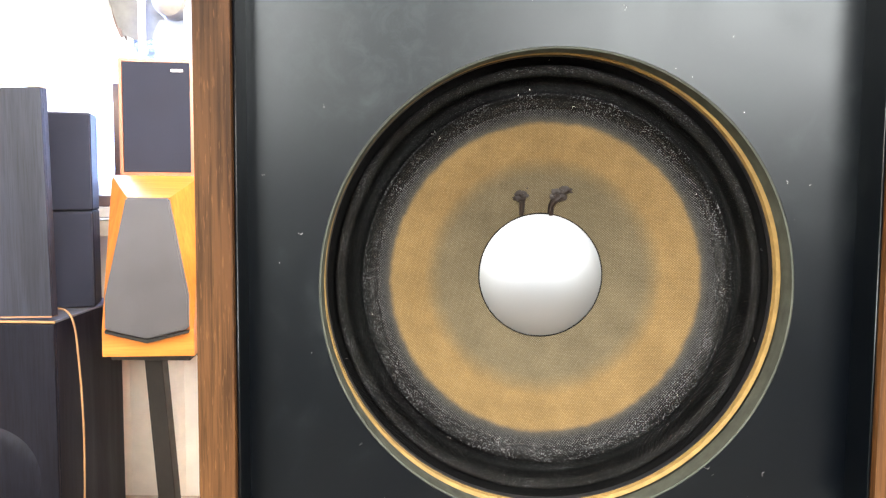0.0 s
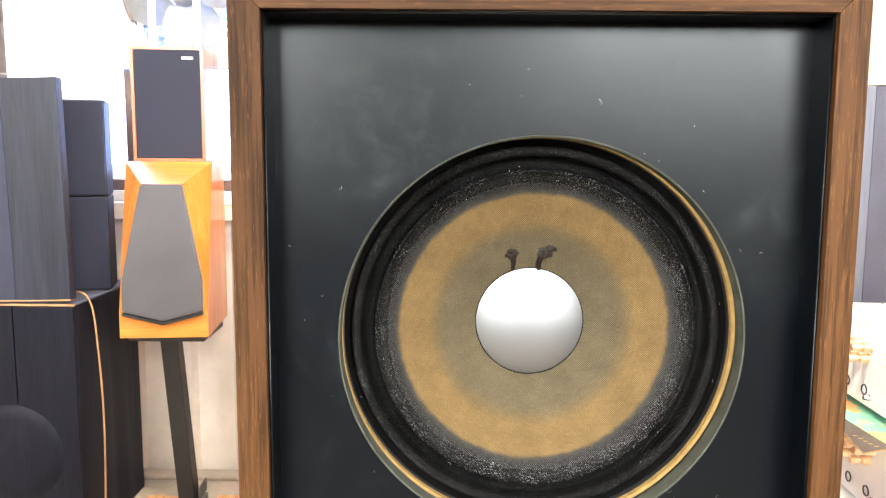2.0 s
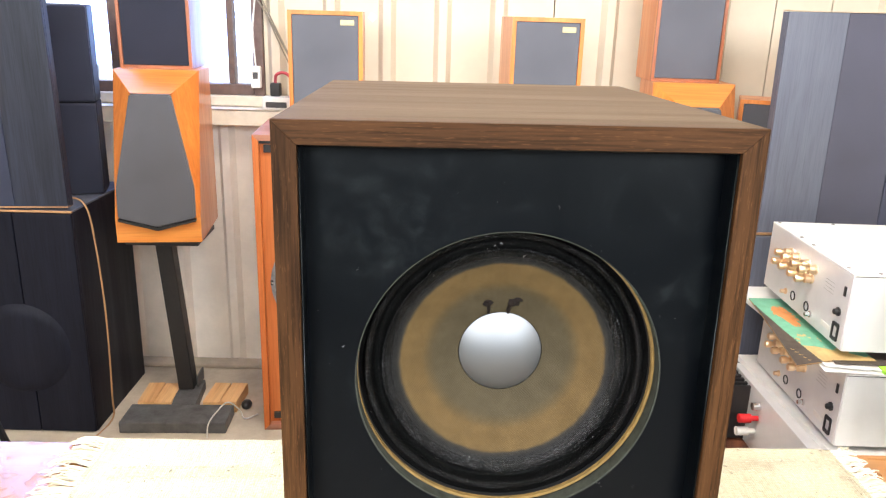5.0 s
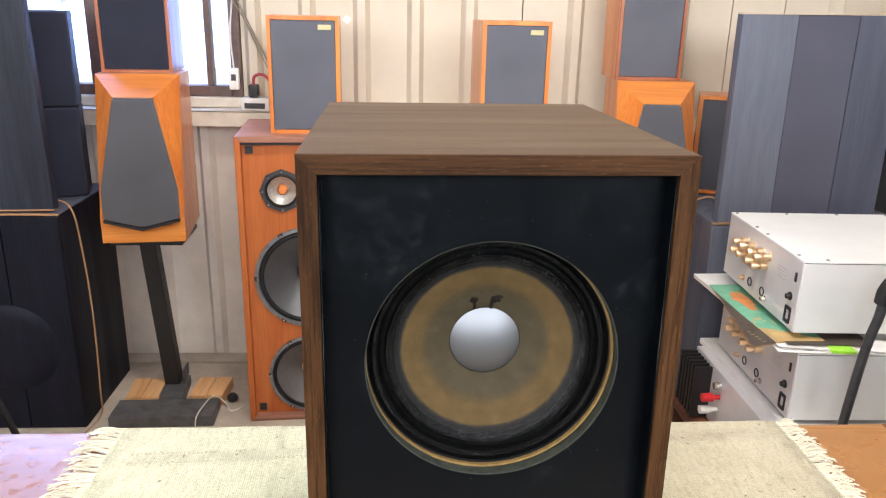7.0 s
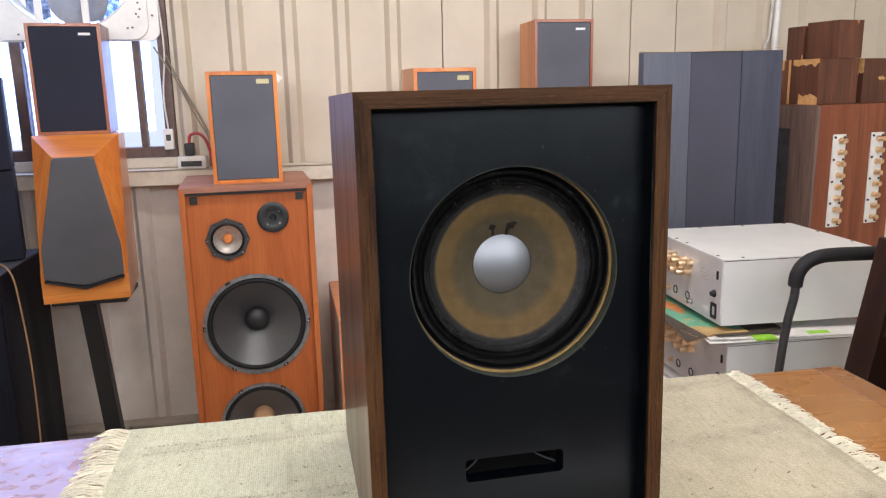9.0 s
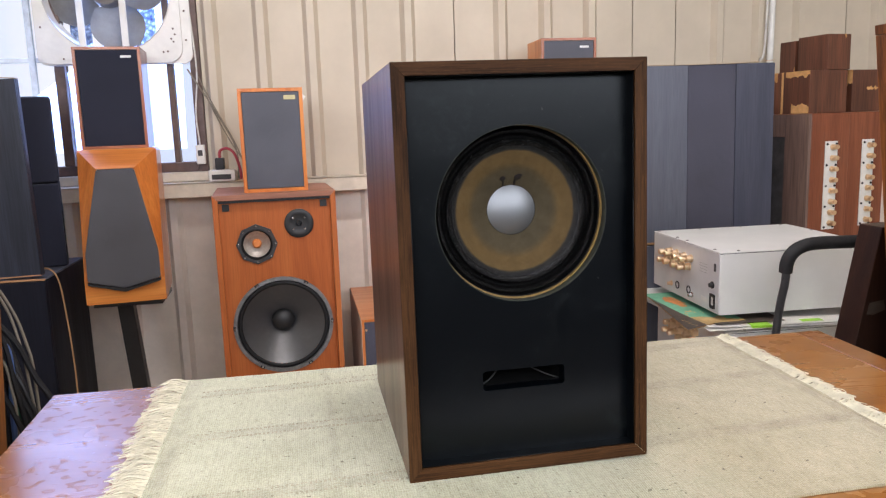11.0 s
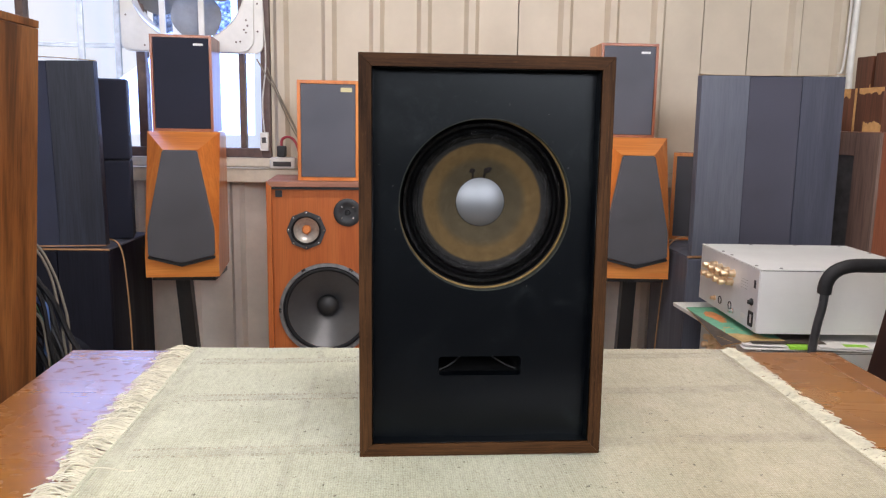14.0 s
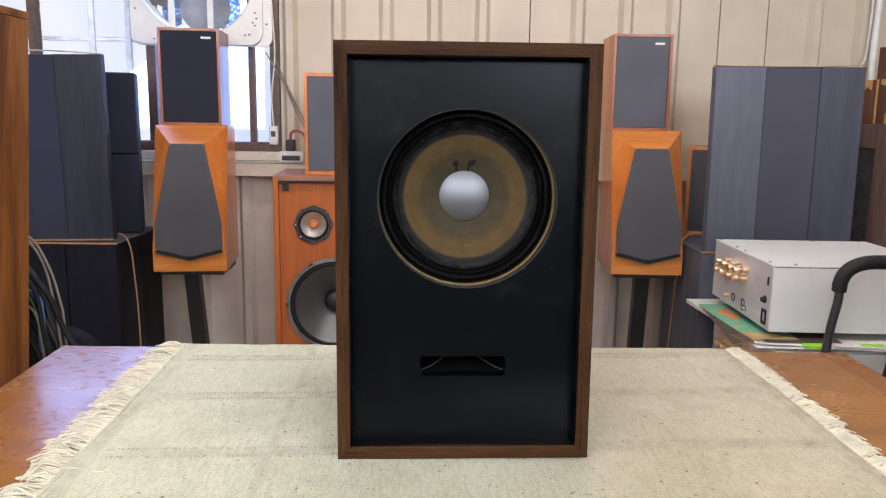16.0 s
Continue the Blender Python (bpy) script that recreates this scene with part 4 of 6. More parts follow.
surround_black = radial("surround_black", CX, CZ, [(0.08, (0.003, 0.003, 0.003)), (0.1, (0.003, 0.003, 0.003))], 0.0008, [(0.08, 0.16), (0.1, 0.17)], [(0.0815, 1.0), (0.0855, 1.0), (0.0872, 0.7), (0.0886, 0.9), (0.0948, 0.9), (0.0955, 0.15)], 1.0, 0.0012, 0.012, [(0.0815, 0.45), (0.0838, 0.06), (0.0885, 0.05), (0.0915, 0.15), (0.0935, 0.3), (0.095, 0.0)])
gasket_tan = plain("gasket_tan", (0.19, 0.118, 0.034), 0.7, vary=0.25, scale=120)
wy = REC + 0.018
LIP = 0.0814
woofer = part("woofer", lathe([(HR - 0.0005, wy - 0.001), (HR + 0.012, wy + 0.002), (HR + 0.01, wy + 0.02), (0.06, wy + 0.075), (0.035, wy + 0.08), (0.035, wy + 0.1), (0.0, wy + 0.1)], CX, CZ, 64), black_metal, main)
part("gasket", lathe([(0.097, REC + 0.0102), (HR + 0.0007, REC + 0.0102), (HR + 0.0007, REC + 0.0136), (0.097, REC + 0.0136)], CX, CZ, 128, closed=True), gasket_tan, woofer, "tan cardboard gasket ring")
part("gasket_lip", lathe([(0.0968, REC + 0.0138), (HR + 0.003, REC + 0.0138), (HR + 0.003, wy + 0.004), (0.0968, wy + 0.004)], CX, CZ, 128, closed=True), rubber, woofer)
# flat rim, a raised bead, a deep trough, then up to the lip of the cone
sur = [(0.0968, wy - 0.001), (0.0946, wy + 0.0006)]
for k in range(9):
    a = math.pi * k / 8
    sur.append((0.0911 + 0.0028 * math.cos(a), wy + 0.001 - 0.0036 * math.sin(a)))
for k in range(1, 12):
    a = math.pi * k / 12
    sur.append((0.0849 + 0.0033 * math.cos(a), wy + 0.001 + 0.0062 * math.sin(a)))
sur.append((LIP + 0.0002, wy + 0.0012))
part("surround", lathe(sur, CX, CZ, 160), surround_black, woofer, "glossy black doped cloth surround")
cone = [(LIP + 0.0003, wy + 0.0014), (LIP, wy + 0.0007), (LIP - 0.0007, wy + 0.0006), (LIP - 0.0016, wy + 0.0014)]
for k in range(15):
    u = k / 14
    r = LIP - 0.0026 + (0.0275 - LIP + 0.0026) * u
    cone.append((r, wy + 0.0026 + 0.0231 * u ** 0.94))
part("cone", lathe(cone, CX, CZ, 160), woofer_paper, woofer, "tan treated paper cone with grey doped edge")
dome = [(0.0288, wy + 0.0262), (0.0288, wy + 0.0248)]
for k in range(1, 13):
    r = 0.0287 * (1 - k / 12)
    dome.append((r, wy + 0.0246 - 0.0068 * (1 - (r / 0.0287) ** 2)))
part("dust_cap", lathe(dome, CX, CZ, 96), aluminium, woofer, "spun aluminium domed dust cap")
part("glue_line", lathe([(0.0288, wy + 0.0262), (0.0289, wy + 0.0246), (0.0293, wy + 0.0246), (0.0294, wy + 0.0262)], CX, CZ, 96, closed=True), inside_black, woofer, "dark glue line round the dust cap")
lead_brown = plain("lead_brown", (0.008, 0.005, 0.004), 0.5, vary=0.4, scale=200, specular=0.2)
for lx, top_x in ((-0.0085, -0.0095), (0.0055, 0.0085)):
    bm = tube([(lx, wy + 0.0255, CZ + 0.0285), (lx, wy + 0.0235, CZ + 0.033), (top_x, wy + 0.0212, CZ + 0.0385)], lambda u: 0.0014 + 0.0004 * u, 8)
    for q, r in (((top_x, 0.038), 0.0034), ((top_x + 0.003, 0.0415), 0.0034 if lx > 0 else 0.0012), ((top_x - 0.002, 0.0375), 0.0022), ((top_x - 0.001, 0.0395), 0.0026)):
        s0 = bmesh.ops.create_icosphere(bm, subdivisions=3, radius=r)
        for v in s0["verts"]:
            w = v.co * (1 + 0.45 * noise.noise(v.co * 700 + Vector((lx * 900, r * 9000, 0))))
            v.co = Vector((w.x + q[0], w.y * 0.3 + wy + 0.0225 - (q[1] - 0.0335) * 0.32, w.z + CZ + q[1]))
    part("lead", bm, lead_brown, woofer, "brown sealed voice coil lead")
# dust specks and hairs clinging to the black cloth
bm = bmesh.new()
for k in range(95):
    a, r = rnd.uniform(0, 2 * math.pi), rnd.choice((rnd.uniform(0.074, 0.096), rnd.uniform(0.099, 0.13)))
    x, z = CX + r * math.cos(a), r * math.sin(a)
    y = wy - 0.0005 if r < 0.097 else REC - 0.00005
    if r < 0.0845:
        y = wy + 0.002 + 0.0231 * max(0.0, (LIP - 0.0026 - r) / 0.0521) ** 0.94
    elif r < 0.0892:
        continue
    if r > 0.097 and (abs(x) > 0.12 or rnd.random() < 0.6):
        continue
    s = rnd.uniform(0.00004, 0.00015)
    if rnd.random() < 0.3:
        b1, L = rnd.uniform(0, 6.3), rnd.uniform(0.0006, 0.0016)
        tube([(x, y, CZ + z), (x + L * math.cos(b1), y - 0.0002, CZ + z + L * math.sin(b1)), (x + L * math.cos(b1 + 0.8) * 1.6, y, CZ + z + L * math.sin(b1 + 0.8) * 1.6)], 0.00005, 3, bm, 2)
    else:
        box(x - s, x + s * rnd.uniform(0.5, 1.5), y - s * 0.6, y + s * 0.3, CZ + z - s, CZ + z + s * rnd.uniform(0.6, 3.5), bm=bm)
sp = part("dust", bm, dust_grey, main, "pale dust specks")
sp["kind"] = "stuff"

# ---- small grilled loudspeakers and their stands ----


def grilled(name, m, w, h, d, wood_mat, side_mat, cloth_mat, edge, badge, label, group=""):
    """A small box loudspeaker: veneered case with a proud lip round a cloth grille."""
    t = thing(name, m, label, "loudspeaker", group)
    part("case", box(-w / 2, w / 2, 0.012, d, 0, h, 0.0015), side_mat, t)
    part("front_frame", plate([(-w / 2, 0), (w / 2, 0), (w / 2, h), (-w / 2, h)], [[(-w / 2 + edge, edge), (w / 2 - edge, edge), (w / 2 - edge, h - edge), (-w / 2 + edge, h - edge)]], 0.0, 0.0115), wood_mat, t)
    g = part("grille", box(-w / 2 + edge + 0.0008, w / 2 - edge - 0.0008, 0.002, 0.0118, edge + 0.0008, h - edge - 0.0008, 0.002), cloth_mat, t)
    if badge == "white":
        bx, bz = w / 2 - edge - 0.052, h - edge - 0.026
        bd = part("badge", box(bx, bx + 0.033, 0.0005, 0.002, bz, bz + 0.0075, 0.0005), badge_white, g, "small white name badge")
    elif badge == "gold":
        bx, bz = w / 2 - edge - 0.049, h - edge - 0.026
        part("badge", box(bx, bx + 0.037, 0.0, 0.002, bz, bz + 0.014, 0.0005), brass_badge, g, "small brass name plate")
    return t


def winged(m, label, group, h=0.483, w=0.238, d=0.29, back=0.118):
    """The bass box under a small speaker: cherry facets fall back from a tapering foam grille to the top and side edges."""
    t = thing("bass_cabinet", m, label, "loudspeaker", group)
    gt, gm_, gl, tip = 0.424, 0.16, 0.074, 0.047
    ga, gb_ = 0.0555, 0.108
    deep = {0: 0.031, 1: 0.031, 2: 0.006, 3: 0.0, 4: 0.0, 5: 0.0, 6: 0.006}
    gp = [(-ga, gt), (ga, gt), (gb_, gm_), (gb_, gl), (0, tip), (-gb_, gl), (-gb_, gm_)]

    def line_y(z):
        """Depth of the side's front edge at a height."""
        return 0.0 if z <= gl else back * (z - gl) / (h - gl)

    bm = bmesh.new()
    prof = [(0.006, 0.0), (0.006, gl), (back + 0.006, h), (d, h), (d, 0.0)]
    a = [bm.verts.new((-w / 2, y, z)) for y, z in prof]
    b = [bm.verts.new((w / 2, y, z)) for y, z in prof]
    bm.faces.new(a)
    bm.faces.new(b[::-1])
    for i in range(5):
        bm.faces.new((a[i], a[(i + 1) % 5], b[(i + 1) % 5], b[i]))
    part("case", bm, cherry, t, smooth=False)

    def facet(pts, material):
        bm = bmesh.new()
        f = [bm.verts.new(p) for p in pts]
        k = [bm.verts.new((x, max(y, line_y(z)) + 0.0055, z)) for x, y, z in pts]
        n = len(pts)
        for ring in (f, k[::-1]):
            for i in range(1, n - 1):
                bm.faces.new((ring[0], ring[i], ring[i + 1]))
        for i in range(n):
            bm.faces.new((f[i], f[(i + 1) % n], k[(i + 1) % n], k[i]))
        part("front_facet", bm, material, t, smooth=False)

    G = [(x, deep[i], z) for i, (x, z) in enumerate(gp)]
    top = [(-w / 2, back, h), (w / 2, back, h)]
    low = [(-w / 2, 0.0, gl), (w / 2, 0.0, gl)]
    facet([top[0], top[1], G[1], G[0]], cherry_h)
    facet([G[1], top[1], low[1], G[3], G[2]], cherry)
    facet([G[0], G[6], G[5], low[0], top[0]], cherry)
    facet([(0, 0, 0), (-w / 2, 0, 0), low[0], G[5], G[4], G[3], low[1], (w / 2, 0, 0)], cherry_h)
    gr = bmesh.new()
    k = 0.0012
    f = [gr.verts.new((x * (1 - k * 8), deep[i] - 0.016, z - (k if i < 2 else -k))) for i, (x, z) in enumerate(gp)]
    bk = [gr.verts.new((x * (1 - k * 8), deep[i] + 0.004, z - (k if i < 2 else -k))) for i, (x, z) in enumerate(gp)]
    for ring in (f, bk[::-1]):
        gr.faces.new(ring)
    for i in range(7):
        gr.faces.new((f[i], f[(i + 1) % 7], bk[(i + 1) % 7], bk[i]))
    bmesh.ops.bevel(gr, geom=[e for e in gr.edges], offset=0.004, segments=2, affect="EDGES")
    part("grille", gr, grille_grey, t, "tapered charcoal foam grille", smooth=False)
    part("grille_lip", prism([(-gb_, gl - 0.001), (0, tip - 0.001), (gb_, gl - 0.001), (gb_, gl - 0.0085), (0, tip - 0.0095), (-gb_, gl - 0.0085)], -0.014, -0.0005, 0.001), black_plastic, t, "black lower lip of the grille")
    return t


def stand(m, height, label, group, lean=0.0, skew=0.0, off=0.0):
    """A square steel pillar, out of plumb by lean, rising from the back of a T-shaped foot."""
    t = thing("speaker_stand", m, label, "speaker stand", group)
    part("top_plate", box(off - 0.105, off + 0.105, 0.008, 0.2, height - 0.014, height, 0.001), black_metal, t)
    pole = box(-0.025, 0.025, 0.13, 0.18, 0.0355, height - 0.0145, 0.003)
    for v in pole.verts:
        v.co.x += lean * (1 - v.co.z / height)
    part("pole", pole, black_metal, t)
    bm = bmesh.new()
    poly = [(skew - 0.038, 0.0325), (skew + 0.038, 0.0325), (lean + 0.04, 0.205), (lean - 0.04, 0.205)]
    lo = [bm.verts.new((x, y, 0.0)) for x, y in poly]
    hi = [bm.verts.new((x, y, 0.035)) for x, y in poly]
    bm.faces.new(lo[::-1])
    bm.faces.new(hi)
    for i in range(4):
        bm.faces.new((lo[i], lo[(i + 1) % 4], hi[(i + 1) % 4], hi[i]))
    bmesh.ops.bevel(bm, geom=bm.edges[:], offset=0.002, segments=2, affect="EDGES")
    part("base_bar", bm, dusty_steel, t)
    part("base_plate", box(skew - 0.16, skew + 0.16, -0.085, 0.032, 0.0, 0.036, 0.003), dusty_steel, t, "dusty grey-black flat base bar")
    part("gusset", box(lean + 0.0265, lean + 0.032, 0.15, 0.22, 0.0352, 0.075, 0.001), dusty_steel, t)
    return t


dusty_steel = plain("dusty_steel", (0.085, 0.083, 0.082), 0.55, vary=0.35, scale=22)
stand(pose(-0.832, 1.972, 0, 0, 0, 1.5), 0.583, "black steel pillar stand with dusty base", "speaker stands", 0.043, 0.058, 0.041)
winged(pose(-0.7905, 1.968, 0.5835, 0, 0, 6.5), "glossy cherry bass cabinet with tapered charcoal grille", "bass cabinets")
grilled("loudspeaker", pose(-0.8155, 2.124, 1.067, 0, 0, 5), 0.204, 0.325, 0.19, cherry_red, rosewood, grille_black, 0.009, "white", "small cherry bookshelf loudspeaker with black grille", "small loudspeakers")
stand(pose(0.772, 1.976, 0, 0, 0, -3), 0.5875, "black steel pillar stand with dusty base", "speaker stands", -0.018, -0.02, -0.022)
winged(pose(0.7495, 1.972, 0.588, 0, 0, -3), "glossy cherry bass cabinet with tapered charcoal grille", "bass cabinets")
# matches the left one; the paler cloth colour stands in for its sheen
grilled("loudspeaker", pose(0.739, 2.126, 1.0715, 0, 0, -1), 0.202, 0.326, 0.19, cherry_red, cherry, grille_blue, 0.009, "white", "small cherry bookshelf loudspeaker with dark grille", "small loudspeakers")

# wooden blocks lying beside the stand's foot
for bx, by, rz in ((-0.9, 2.08, 4), (-0.846, 2.078, 2), (-0.69, 2.088, -2), (-0.634, 2.09, -3)):
    solo("wood_block", box(-0.0262, 0.0262, -0.066, 0.066, 0, 0.038, 0.002), pine, "orange-brown pine block lying on the floor", "block", "wood blocks", m=pose(bx, by, 0.0, 0, 0, rz))

solo("white_cord", tube([(-0.66, 1.862, 0.004), (-0.655, 1.866, 0.047), (-0.65, 1.93, 0.05), (-0.63, 1.995, 0.052), (-0.6, 2.02, 0.01), (-0.575, 1.98, 0.004), (-0.54, 2.01, 0.004)], 0.0022, 6), white_cord, "thin white cord lying over the stand's base", "cord", "loose cords")
bm = bmesh.new()
bmesh.ops.create_uvsphere(bm, u_segments=20, v_segments=12, radius=0.017)
for v in bm.verts:
    v.co = Vector((v.co.x, v.co.y * 1.25, v.co.z * 0.9 + 0.0155))
solo("cord_plug", bm, black_plastic, "round black plug lying on the floor", "plug", m=pose(-0.585, 2.05, 0.0))

# ---- three-way floor loudspeakers ----


def driver(parent, cx, cz, r, y, cap_r, cap_mat, frame_mat, cone_mat, name="woofer", lugs=True):
    prof = [(r, y), (r, y - 0.006), (r * 0.93, y - 0.007), (r * 0.915, y - 0.001)]
    w = part(name, lathe(prof, cx, cz, 64), frame_mat, parent)
    s = []
    for k in range(9):
        a = math.pi * k / 8
        s.append((r * 0.87 + r * 0.045 * math.cos(a), y - 0.001 - 0.006 * math.sin(a)))
    part("surround", lathe(s, cx, cz, 64), rubber, w)
    c = [(r * 0.825 + (cap_r * 0.95 - r * 0.825) * k / 8, y - 0.0005 + r * 0.42 * (k / 8) ** 0.95) for k in range(9)]
    part("cone", lathe(c, cx, cz, 64), cone_mat, w)
    d = [(cap_r * math.cos(math.pi / 2 * k / 8), y + r * 0.4 - cap_r * 0.7 * math.sin(math.pi / 2 * k / 8)) for k in range(8)] + [(0.0, y + r * 0.4 - cap_r * 0.7)]
    part("dust_cap", lathe(d, cx, cz, 40), cap_mat, w)
    if lugs:
        for k in range(6):
            a = radians(60 * k)
            clip = box(-0.0075, 0.0075, y - 0.0085, y - 0.0005, r * 0.955, r + 0.0012, 0.0012)
            bmesh.ops.transform(clip, matrix=Matrix.Translation((cx, 0, cz)) @ Matrix.Rotation(math.pi / 2 - a, 4, "Y"), verts=clip.verts)
            part("clip", clip, black_plastic, w)
            part("screw", lathe([(0.0, y - 0.0105), (0.003, y - 0.01), (0.0035, y - 0.0085), (0.0, y - 0.0085)], cx + r * 0.975 * math.cos(a), cz + r * 0.975 * math.sin(a), 10), chrome, w)
    return w


dusty_dark = plain("dusty_dark", (0.034, 0.034, 0.036), 0.5, vary=0.25, scale=40)
frame_grey = plain("frame_grey", (0.2, 0.2, 0.205), 0.42, metal=0.5, vary=0.3, scale=60)
cone_black = radial("cone_black", 0, 0, [(0.02, (0.05, 0.05, 0.053)), (0.5, (0.05, 0.05, 0.053))], 0.004, [(0.02, 0.3), (0.5, 0.3)], 1.0, 0.03)
cone_grey = radial("cone_grey", 0, 0, [(0.02, (0.105, 0.093, 0.088)), (0.5, (0.105, 0.093, 0.088))], 0.004, [(0.02, 0.5), (0.5, 0.5)], 0.7, 0.1)
mid_cone = plain("mid_cone", (0.45, 0.42, 0.38), 0.42, metal=0.6, vary=0.2, scale=80, specular=0.8)
orange_plug = plain("orange_plug", (0.62, 0.2, 0.05), 0.6)
tan_cap = plain("tan_cap", (0.5, 0.29, 0.15), 0.75)


def three_way(m, w=0.385, h=0.912, d=0.36):
    t = thing("floor_loudspeaker", m, "reddish mahogany three-way floor loudspeaker without its grille", "loudspeaker", "three-way loudspeakers")
    e, rec = 0.017, 0.024
    part("top_panel", prism([(-w / 2, h), (w / 2, h), (w / 2 - e, h - e), (-w / 2 + e, h - e)], 0, d, 0.0015), mahogany_h, t)
    part("bottom_panel", prism([(-w / 2, 0), (w / 2, 0), (w / 2 - e, e), (-w / 2 + e, e)], 0, d), mahogany_h, t)
    for s in (-1, 1):
        part("side_panel", prism([(s * w / 2, 0.0002), (s * w / 2, h - 0.0002), (s * (w / 2 - e), h - e - 0.0002), (s * (w / 2 - e), e + 0.0002)], 0, d, 0.001), mahogany, t)
    part("back_panel", box(-w / 2 + e, w / 2 - e, d - 0.02, d - 0.004, e, h - e), mahogany, t)
    z1, z2 = 0.476, 0.15
    cxw = 0.003
    part("baffle", plate([(-w / 2 + e, e), (w / 2 - e, e), (w / 2 - e, h - e), (-w / 2 + e, h - e)], [circle(cxw, z1, 0.14), circle(cxw, z2, 0.117), circle(-0.065, 0.749, 0.048), circle(0.072, 0.809, 0.03)], rec, rec + 0.015), mahogany, t, "bare reddish-brown wooden baffle")
    driver(t, cxw, z1, 0.161, rec, 0.038, black_plastic, frame_grey, cone_black)
    driver(t, cxw, z2, 0.132, rec, 0.034, tan_cap, frame_grey, cone_grey)
    mid = part("midrange", plate(circle(-0.065, 0.749, 0.0655, 8), [circle(-0.065, 0.749, 0.05, 40)], rec - 0.006, rec), dusty_dark, t, "octagonal dark grey midrange frame")
    part("cone", lathe([(0.0505, rec - 0.004), (0.046, rec - 0.006), (0.042, rec), (0.014, rec + 0.022), (0.0, rec + 0.022)], -0.065, 0.749, 40), mid_cone, mid)
    part("surround", lathe([(0.0515, rec - 0.005), (0.047, rec - 0.0085), (0.0425, rec - 0.002)], -0.065, 0.749, 40), rubber, mid)
    part("plug", lathe([(0.015, rec + 0.022), (0.0145, rec + 0.006), (0.01, rec + 0.001), (0.0, rec)], -0.065, 0.749, 24), orange_plug, mid, "orange centre plug")
    for k in range(8):
        a = radians(45 * k)
        part("screw", lathe([(0.0, rec - 0.009), (0.003, rec - 0.0085), (0.0035, rec - 0.006), (0.0, rec - 0.006)], -0.065 + 0.0585 * math.cos(a), 0.749 + 0.0585 * math.sin(a), 8), chrome, mid)
    tw = part("tweeter", lathe([(0.047, rec + 0.001), (0.047, rec - 0.005), (0.044, rec - 0.007), (0.028, rec - 0.006), (0.024, rec - 0.004), (0.01, rec - 0.005), (0.006, rec + 0.004), (0.0, rec + 0.004)], 0.072, 0.809, 40), black_plastic, t, "round black tweeter plate")
    for k in range(4):
        a = radians(45 + 90 * k)
        part("screw", lathe([(0.0, rec - 0.009), (0.003, rec - 0.0085), (0.0035, rec - 0.006), (0.0, rec - 0.006)], 0.072 + 0.026 * math.cos(a), 0.809 + 0.026 * math.sin(a), 8), chrome, tw)
    for sx in (-1, 1):
        for zz in (h - e - 0.035, e + 0.012):
            part("grille_fixing", box(sx * (w / 2 - e - 0.022) - 0.011, sx * (w / 2 - e - 0.022) + 0.011, rec - 0.006, rec, zz, zz + 0.022, 0.001), black_plastic, t)
    # black strip added for the shadow that the top panel casts
    part("shadow_batten", box(-w / 2 + e, w / 2 - e, rec - 0.012, rec, h - e - 0.009, h - e - 0.0005), black_plastic, t)
    return t


three_way(pose(-0.308, 1.935, 0, 0, 0, 4))
three_way(pose(0.3, 1.9, 0, 0, 0, -3))
grilled("loudspeaker", pose(-0.303, 1.99, 0.9125, 0, 0, 3), 0.203, 0.33, 0.17, cherry, cherry, grille_blue, 0.011, "gold", "small cherry loudspeaker with blue-grey grille on a larger one", "small loudspeakers")
grilled("loudspeaker", pose(0.297, 1.93, 0.9125, 0, 0, 5), 0.196, 0.329, 0.17, cherry, cherry, grille_blue, 0.011, "gold", "small cherry loudspeaker with blue-grey grille on a larger one", "small loudspeakers")
# small speaker beside the three-way cabinet, low by the wall
LOW_W, LOW_H, LOW_D = 0.158, 0.5, 0.51
low_side = plain("low_side_brown", (0.42, 0.33, 0.27), 0.6, vary=0.15, scale=20)
low = grilled("loudspeaker", pose(0.021, 1.845, 0.0, 0, 0, 1.4), LOW_W, LOW_H, LOW_D, cherry, cherry_h, grille_slate, 0.008, "", "small orange-veneered loudspeaker standing on the floor", "low loudspeakers")
part("side_skin", box(-LOW_W / 2 - 0.0015, -LOW_W / 2 - 0.0002, 0.0, LOW_D, 0, LOW_H - 0.004), low_side, low, "pale brown side board")
part("stud", lathe([(0.0, -0.003), (0.0035, -0.0025), (0.004, 0.0015)], -LOW_W / 2 + 0.014, LOW_H - 0.035, 14), gold, low, "small brass stud")

# ---- black and grey stacked panel loudspeakers ----


def bass_box(m, w, h, d, label, mat, dish):
    t = thing("bass_cabinet", m, label, "loudspeaker", "tall stacked loudspeakers")
    part("body", box(-w / 2, w / 2, 0.012, d, 0, h - 0.006, 0.002), mat, t)
    # paler lid colour stands in for window light reflected on the top
    part("top_panel", box(-w / 2, w / 2, 0.012, d, h - 0.0055, h, 0.001), grey_ash, t)
    part("top_edge", box(-w / 2, w / 2, 0.006, 0.0115, h - 0.006, h, 0.001), tan_cord, t, "raw tan veneer edge")
    part("front_panel", box(-w / 2, w / 2 - 0.165, 0.0, 0.0115, 0.004, h - 0.008, 0.002), mat, t)
    part("front_panel", box(w / 2 - 0.162, w / 2, 0.0, 0.0115, 0.004, h - 0.008, 0.002), mat, t)
    if dish:
        part("dish", lathe([(0.0, -0.012), (0.1, -0.011), (0.13, -0.006), (0.14, 0.001)], w / 2 - 0.185, 0.275, 56), mat, t, "round black moulded dish")
    return t


